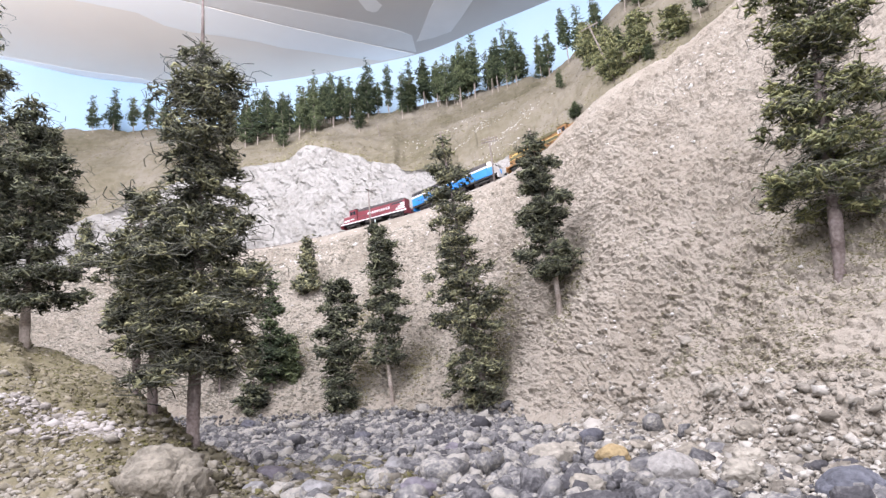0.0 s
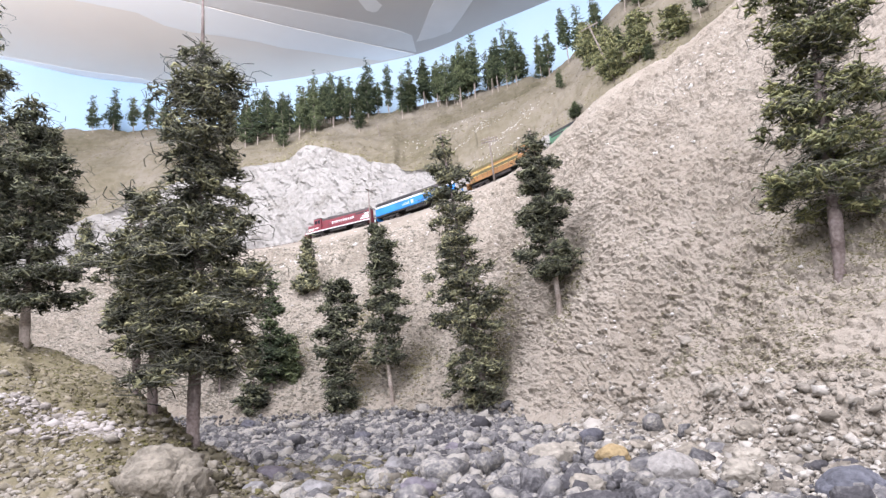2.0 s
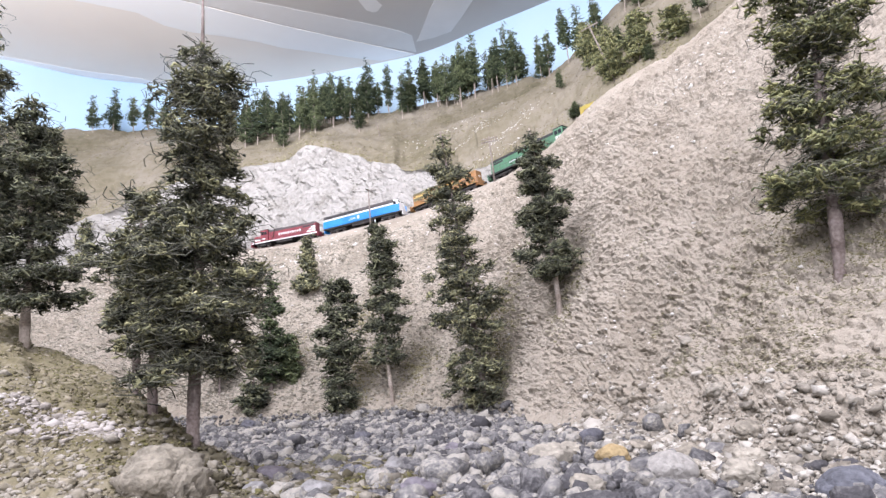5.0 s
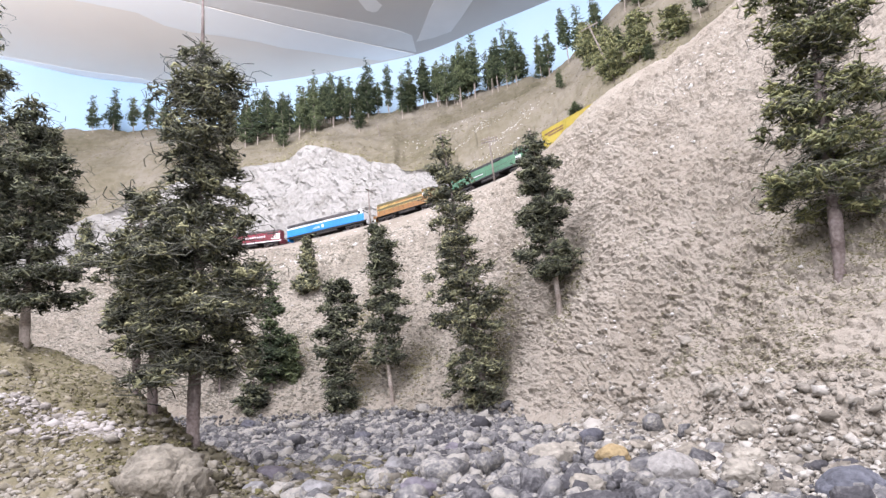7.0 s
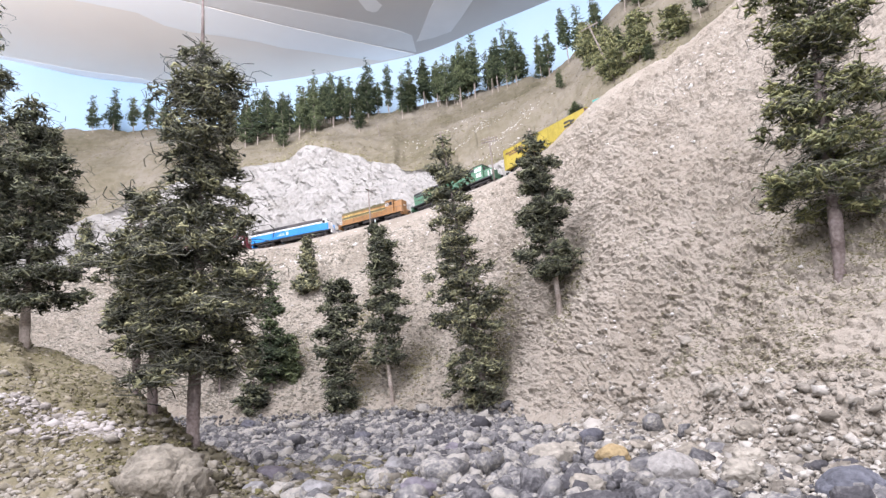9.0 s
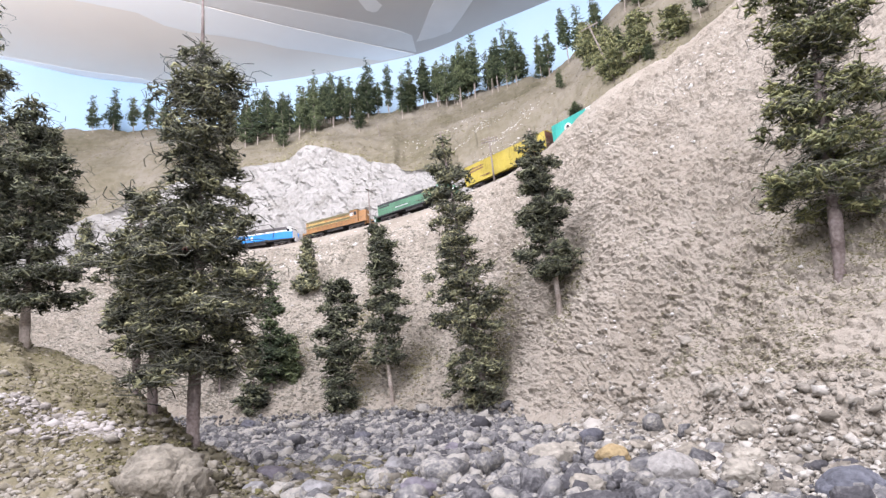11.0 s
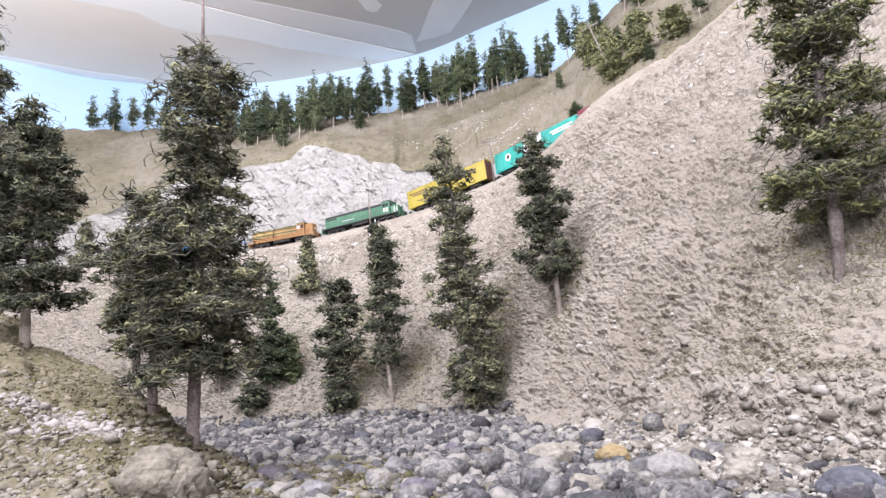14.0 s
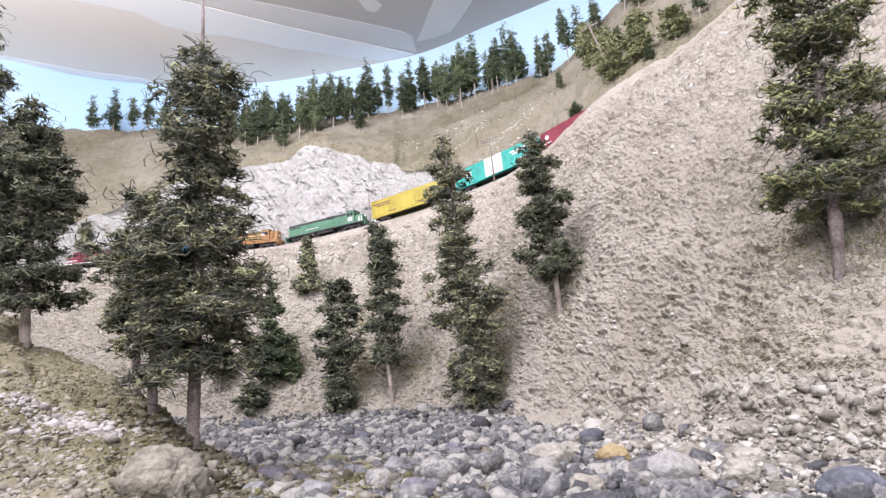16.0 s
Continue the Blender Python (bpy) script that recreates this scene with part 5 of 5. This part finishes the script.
# tan stones rolled down to the slope's foot
pl = on_grid(rng, G_SLOPE, 4200, 0.02, 0.02 + 0.22 * rng.uniform(0, 1, 4200) ** 2, -3.7, 40.0)
dd = np.linalg.norm(pl, axis=1)
g = scatter("slope_stone", rng, pl - np.array([0, 0, 0.0012]), np.clip(dd, 0.25, 1) * 0.0011 * rng.lognormal(-0.1, 0.5, len(pl)), M_GRAIN, flat=0.7, jitter=0.36, smooth=False)
tagged(g, "tan stones at the foot of the hillside", "stones", kind="stuff")
CLODS = []
for k in range(6):
    v = PEBBLE_V * (1 + rng.normal(0, 0.30, (len(PEBBLE_V), 1))) * np.array([rng.uniform(0.9, 1.4), rng.uniform(0.8, 1.1), rng.uniform(0.6, 0.85)])
    CLODS.append(quick_mesh("stone", v * 0.004, PEBBLE_F, M_SLOPE_STONE, False))
for x, y, z in on_grid(rng, G_SLOPE, 220, 0.03, 0.03 + 0.14 * rng.uniform(0, 1, 220) ** 2, 15.4, 40.0):
    o = part("stone", CLODS[int(rng.integers(0, 6))], None, hillside)
    o.matrix_basis = pose(x, y, z, rng.normal(0, 25), rng.normal(0, 25), rng.uniform(0, 360)) @ Matrix.Scale(float(rng.lognormal(-1.2, 0.42)) * min(1.0, max(0.36, math.hypot(x, y) / 0.7)), 4)
pl = on_grid(rng, G_SPUR, 6500, 0.06, 0.06 + 0.34 * rng.uniform(0, 1, 6500) ** 1.3, 0.25, 0.98)
g = scatter("bank_stone", rng, pl, 0.0010 * rng.lognormal(0, 0.38, len(pl)), M_BANK_STONE, flat=0.7, jitter=0.22, smooth=False)
tagged(g, "tan and pale stones on the near bank", "stones", kind="stuff")


def heap(cx, cy, rx, ry, n):
    """Places on the land round a spot."""
    out = []
    for _ in range(n):
        x, y = cx + rng.normal(0, rx), cy + rng.normal(0, ry)
        out.append((x, y, land_z(x, y)))
    return np.array(out)


# tan rubble where the scree runs out into the creek
pl = np.vstack([heap(0.135, 0.42, 0.024, 0.07, 1500), heap(0.150, 0.33, 0.024, 0.05, 1500), heap(0.12, 0.55, 0.02, 0.06, 900), heap(0.18, 0.30, 0.022, 0.03, 700), heap(0.115, 0.30, 0.018, 0.03, 500)])
pl = pl[pl[:, 0] > 0.075 + rng.uniform(0, 0.02, len(pl))]
g = scatter("rubble", rng, pl + np.array([0, 0, 0.001]), np.linalg.norm(pl, axis=1) * 0.0038 * rng.lognormal(-0.25, 0.5, len(pl)), M_RUBBLE, flat=0.75, jitter=0.32, smooth=False)
tagged(g, "angular tan rubble between scree and creek", "rubble", kind="stuff")

# white chips: on the bank, on the scree and below the cutting
pl = np.vstack([heap(-0.205, 0.360, 0.016, 0.008, 700), heap(-0.242, 0.374, 0.017, 0.006, 600)])
g = scatter("white_chip", rng, pl, 0.0007 * rng.lognormal(0, 0.6, len(pl)), M_PINK, jitter=0.25, flat=0.6, smooth=False)
tagged(g, "patch of pale pinkish gravel on the turf bank", "rock chips", kind="stuff")
pl = np.vstack([heap(0.152, 0.668, 0.026, 0.02, 60), heap(0.177, 0.577, 0.022, 0.02, 50), heap(0.21, 0.46, 0.03, 0.05, 40), on_grid(rng, G_SLOPE, 60, 0.62, 0.92, 22.5, 27.5), on_grid(rng, G_SLOPE, 300, 0.2, 1.0, -35.6, 37.3)])
g = scatter("white_chip", rng, pl, 0.0022 * np.clip(np.linalg.norm(pl, axis=1), 0.3, 1) * rng.lognormal(-0.1, 0.4, len(pl)), M_CHIP, (OCTA_V, OCTA_F), 0.7, 0.2, False)
tagged(g, "scattered white rock chips on the scree", "rock chips", kind="stuff")
pl = np.vstack([on_grid(rng, G_SLOPE, 260, 0.80, 1.0, -17.4, 2.7), on_grid(rng, G_SLOPE, 260, 0.45, 0.95, -53.5, -21.9)])
g = scatter("white_chip", rng, pl, 0.0021 * rng.lognormal(0, 0.5, len(pl)), M_CHIP, (OCTA_V, OCTA_F), 0.7, 0.2, False)
tagged(g, "white rock rubble fallen below the cutting", "rock chips", kind="stuff")
pl = np.vstack([heap(0.20, 1.57, 0.05, 0.010, 170), heap(0.12, 1.66, 0.06, 0.010, 130), heap(0.02, 1.80, 0.08, 0.012, 90), heap(0.15, 1.50, 0.05, 0.014, 80)])
g = scatter("white_chip", rng, pl, 0.0014 * rng.lognormal(0, 0.45, len(pl)), M_CHIP, (OCTA_V, OCTA_F), 0.6, 0.25, False)
tagged(g, "streaks of white rock chips on dry turf", "rock chips", kind="stuff")
pl = np.vstack([heap(-0.105, 0.40, 0.03, 0.045, 2600), heap(-0.06, 0.36, 0.035, 0.04, 1000)])
g = scatter("soil_clod", rng, pl + np.array([0, 0, 0.0025]), 0.0014 * rng.lognormal(0, 0.45, len(pl)), M_CLOD, flat=0.7, jitter=0.22, smooth=False)
tagged(g, "brown soil clods between the creek stones", "soil", kind="stuff")

# olive turf over the bank; tufts beside the trees also colour in cast shadows
turf_shade_spots = [(-0.136, 1.039, 0.022, 60), (-0.051, 0.992, 0.020, 60), (0.082, 0.954, 0.026, 80), (0.158, 0.80, 0.018, 60), (0.256, 0.437, 0.020, 90), (0.267, 0.389, 0.016, 60),
         (-0.294, 1.118, 0.03, 70), (-0.147, 1.16, 0.03, 60), (0.06, 0.89, 0.018, 60), (-0.15, 0.98, 0.014, 40)]
pl = np.vstack([heap(x, y, r * 0.8, r * 1.1, n * 34) for x, y, r, n in turf_shade_spots])
dd = np.linalg.norm(pl, axis=1)
g = scatter("turf_tuft", rng, pl, dd * 0.0011 * rng.lognormal(0, 0.4, len(pl)), M_TUFT_AND_SHADE, (OCTA_V, OCTA_F), 0.7, 0.3, False)
tagged(g, "olive turf tufts with the trees' shadows coloured in", "turf", kind="stuff")
pl = on_grid(rng, G_SPUR, 15000, 0.10, 0.85, 0.02, 0.95)
g = scatter("turf_tuft", rng, pl, 0.00095 * rng.lognormal(0, 0.5, len(pl)), M_TUFT_DRY, (OCTA_V, OCTA_F), 0.7, 0.3, False)
tagged(g, "dry straw turf flock over the near bank", "turf", kind="stuff")
pl = np.vstack([heap(-0.10, 0.42, 0.03, 0.03, 1100), heap(-0.085, 0.47, 0.03, 0.03, 800), heap(-0.07, 0.37, 0.03, 0.03, 700)])
g = scatter("moss_tuft", rng, pl + np.array([0, 0, 0.0025]), 0.0015 * rng.lognormal(0, 0.45, len(pl)), M_TUFT, (OCTA_V, OCTA_F), 0.7, 0.3, False)
tagged(g, "olive moss between the creek stones", "moss", kind="stuff")
pl = on_grid(rng, G_SPUR, 12000, 0.22, 0.85, 0.02, 0.95)
g = scatter("turf_tuft", rng, pl, 0.00075 * rng.lognormal(0, 0.45, len(pl)), M_TUFT, (OCTA_V, OCTA_F), 0.7, 0.3, False)
tagged(g, "olive turf flock covering the near bank", "turf", kind="stuff")
pl = np.vstack([on_grid(rng, G_UPPER, 3200, 0.0, 0.12 * rng.uniform(0, 1, 3200), -35.6, 23.6), on_grid(rng, G_UPPER, 1500, 0.55, 0.92, -35.6, 23.6), heap(-1.05, 2.0, 0.08, 0.05, 500), heap(-0.45, 2.0, 0.10, 0.03, 300), heap(0.0, 1.75, 0.10, 0.04, 260)])
g = scatter("turf_tuft", rng, pl, 0.0019 * rng.lognormal(0, 0.4, len(pl)), M_TUFT_AND_SHADE, (OCTA_V, OCTA_F), 0.7, 0.3, False)
tagged(g, "olive turf along the rim of the cutting and ridge", "turf", kind="stuff")


# boulders by the creek
def boulder_colour(name, c):
    return material("boulder_" + name, [tuple(k * 0.62 for k in c), c, tuple(min(1, k * 1.3) for k in c)], 32, 0.92, 1.0, 190, fine=0.8 if name in ("sand", "tan", "moss") else 0.45, bump_size=0.004)


HUES = {"sand": (0.235, 0.212, 0.172), "tan": (0.29, 0.263, 0.218), "pale": (0.36, 0.345, 0.325), "blue": (0.135, 0.14, 0.165), "ochre": (0.38, 0.29, 0.16), "beige": (0.35, 0.323, 0.275), "dark": (0.12, 0.12, 0.14),
        "moss": (0.18, 0.17, 0.115), "purple": (0.19, 0.175, 0.20), "grey": (0.25, 0.245, 0.245)}
HUE_MATS = {k: boulder_colour(k, c) for k, c in HUES.items()}
WORDS = {"sand": "large sandy crumbling boulder on the creek bank", "tan": "tan crumbling stone at the foot of the scree", "pale": "pale rounded boulder beside the creek", "blue": "dark blue-grey rounded boulder in the creek", "ochre": "ochre brown rounded stone in the creek",
         "beige": "angular beige boulder among creek stones", "dark": "dark slate-grey stone in the creek", "moss": "mossy olive-tan boulder in the creek", "purple": "purple-grey boulder among creek stones",
         "grey": "grey worn boulder among creek stones"}
BOULDERS = [(-0.137, 0.305, 0.0185, "sand"), (0.153, 0.264, 0.0126, "blue"), (0.105, 0.331, 0.0128, "pale"), (0.094, 0.402, 0.0096, "ochre"), (0.056, 0.398, 0.0122, "beige"),
            (0.100, 0.488, 0.0092, "dark"), (-0.084, 0.450, 0.0105, "moss"), (-0.123, 0.437, 0.0115, "purple"), (-0.072, 0.336, 0.0106, "grey"), (-0.064, 0.402, 0.0080, "dark"),
            (0.130, 0.372, 0.0100, "tan"), (0.167, 0.523, 0.0078, "beige"), (0.172, 0.386, 0.0085, "tan"), (-0.106, 0.345, 0.0060, "grey"), (-0.040, 0.422, 0.0085, "grey"),
            (0.013, 0.511, 0.0090, "grey"), (-0.002, 0.522, 0.0080, "purple"), (0.075, 0.440, 0.0088, "beige"), (0.047, 0.460, 0.0085, "grey")]
MORE = [(0.185, 0.455, 0.0075, "beige"), (-0.089, 0.617, 0.0085, "dark"), (0.117, 0.430, 0.0075, "tan"), (0.148, 0.340, 0.0082, "beige"), (0.128, 0.305, 0.0085, "beige"),
        (-0.309, 0.980, 0.0110, "dark"), (0.025, 0.322, 0.0082, "grey"), (0.056, 0.296, 0.0080, "beige"), (-0.020, 0.321, 0.0085, "purple"), (0.080, 0.352, 0.0066, "dark")]
for k, (x, y, r, hue) in enumerate(BOULDERS + MORE):
    bm = bmesh.new()
    bmesh.ops.create_icosphere(bm, subdivisions=4, radius=1)
    st = (1.1, 0.95, 0.72) if k else (1.15, 1.0, 0.85)
    for v in bm.verts:
        q = v.co * 1.3 + Vector((x * 90, y * 70, 0))
        ridged = (0.18 if hue in ("blue", "pale", "ochre", "dark") else 0.30) * noise.noise(q) + (0.06 if hue in ("blue", "pale", "ochre", "dark") else 0.13) * noise.fractal(q * 2.7, 0.8, 2.1, 4) + (0.15 * noise.fractal(q * 6, 0.8, 2.1, 4) if hue in ("sand", "tan", "moss", "beige") else 0.02 * noise.noise(q * 9))
        v.co = Vector((v.co.x * st[0], v.co.y * st[1], v.co.z * st[2])) * (r * (1 + ridged))
    me = bpy.data.meshes.new("boulder")
    bm.to_mesh(me)
    bm.free()
    me.materials.append(HUE_MATS[hue])
    me.polygons.foreach_set("use_smooth", [True] * len(me.polygons))
    ob = new("boulder", me)
    ob.matrix_basis = pose(x, y, land_z(x, y) + r * {"blue": 0.10, "ochre": 0.5, "beige": 0.4, "pale": 0.3}.get(hue, 0.18), 0, 0, k * 47.0)
    tagged(ob, WORDS[hue], "boulder", "creek boulders")


def motions():
    for e, s, gap in TRAIN:
        walk(e, [(k * 0.5, car_pose(s - PACE * k * 0.5, gap)) for k in range(33)])
    # the wheels roll with the train
    step = 0.125
    for w, m in WHEELS:
        walk(w, [(k * step, m @ pose(0, 0, 0, 0, math.degrees(PACE * k * step / WHEEL_R), 0)) for k in range(129)])


motions()
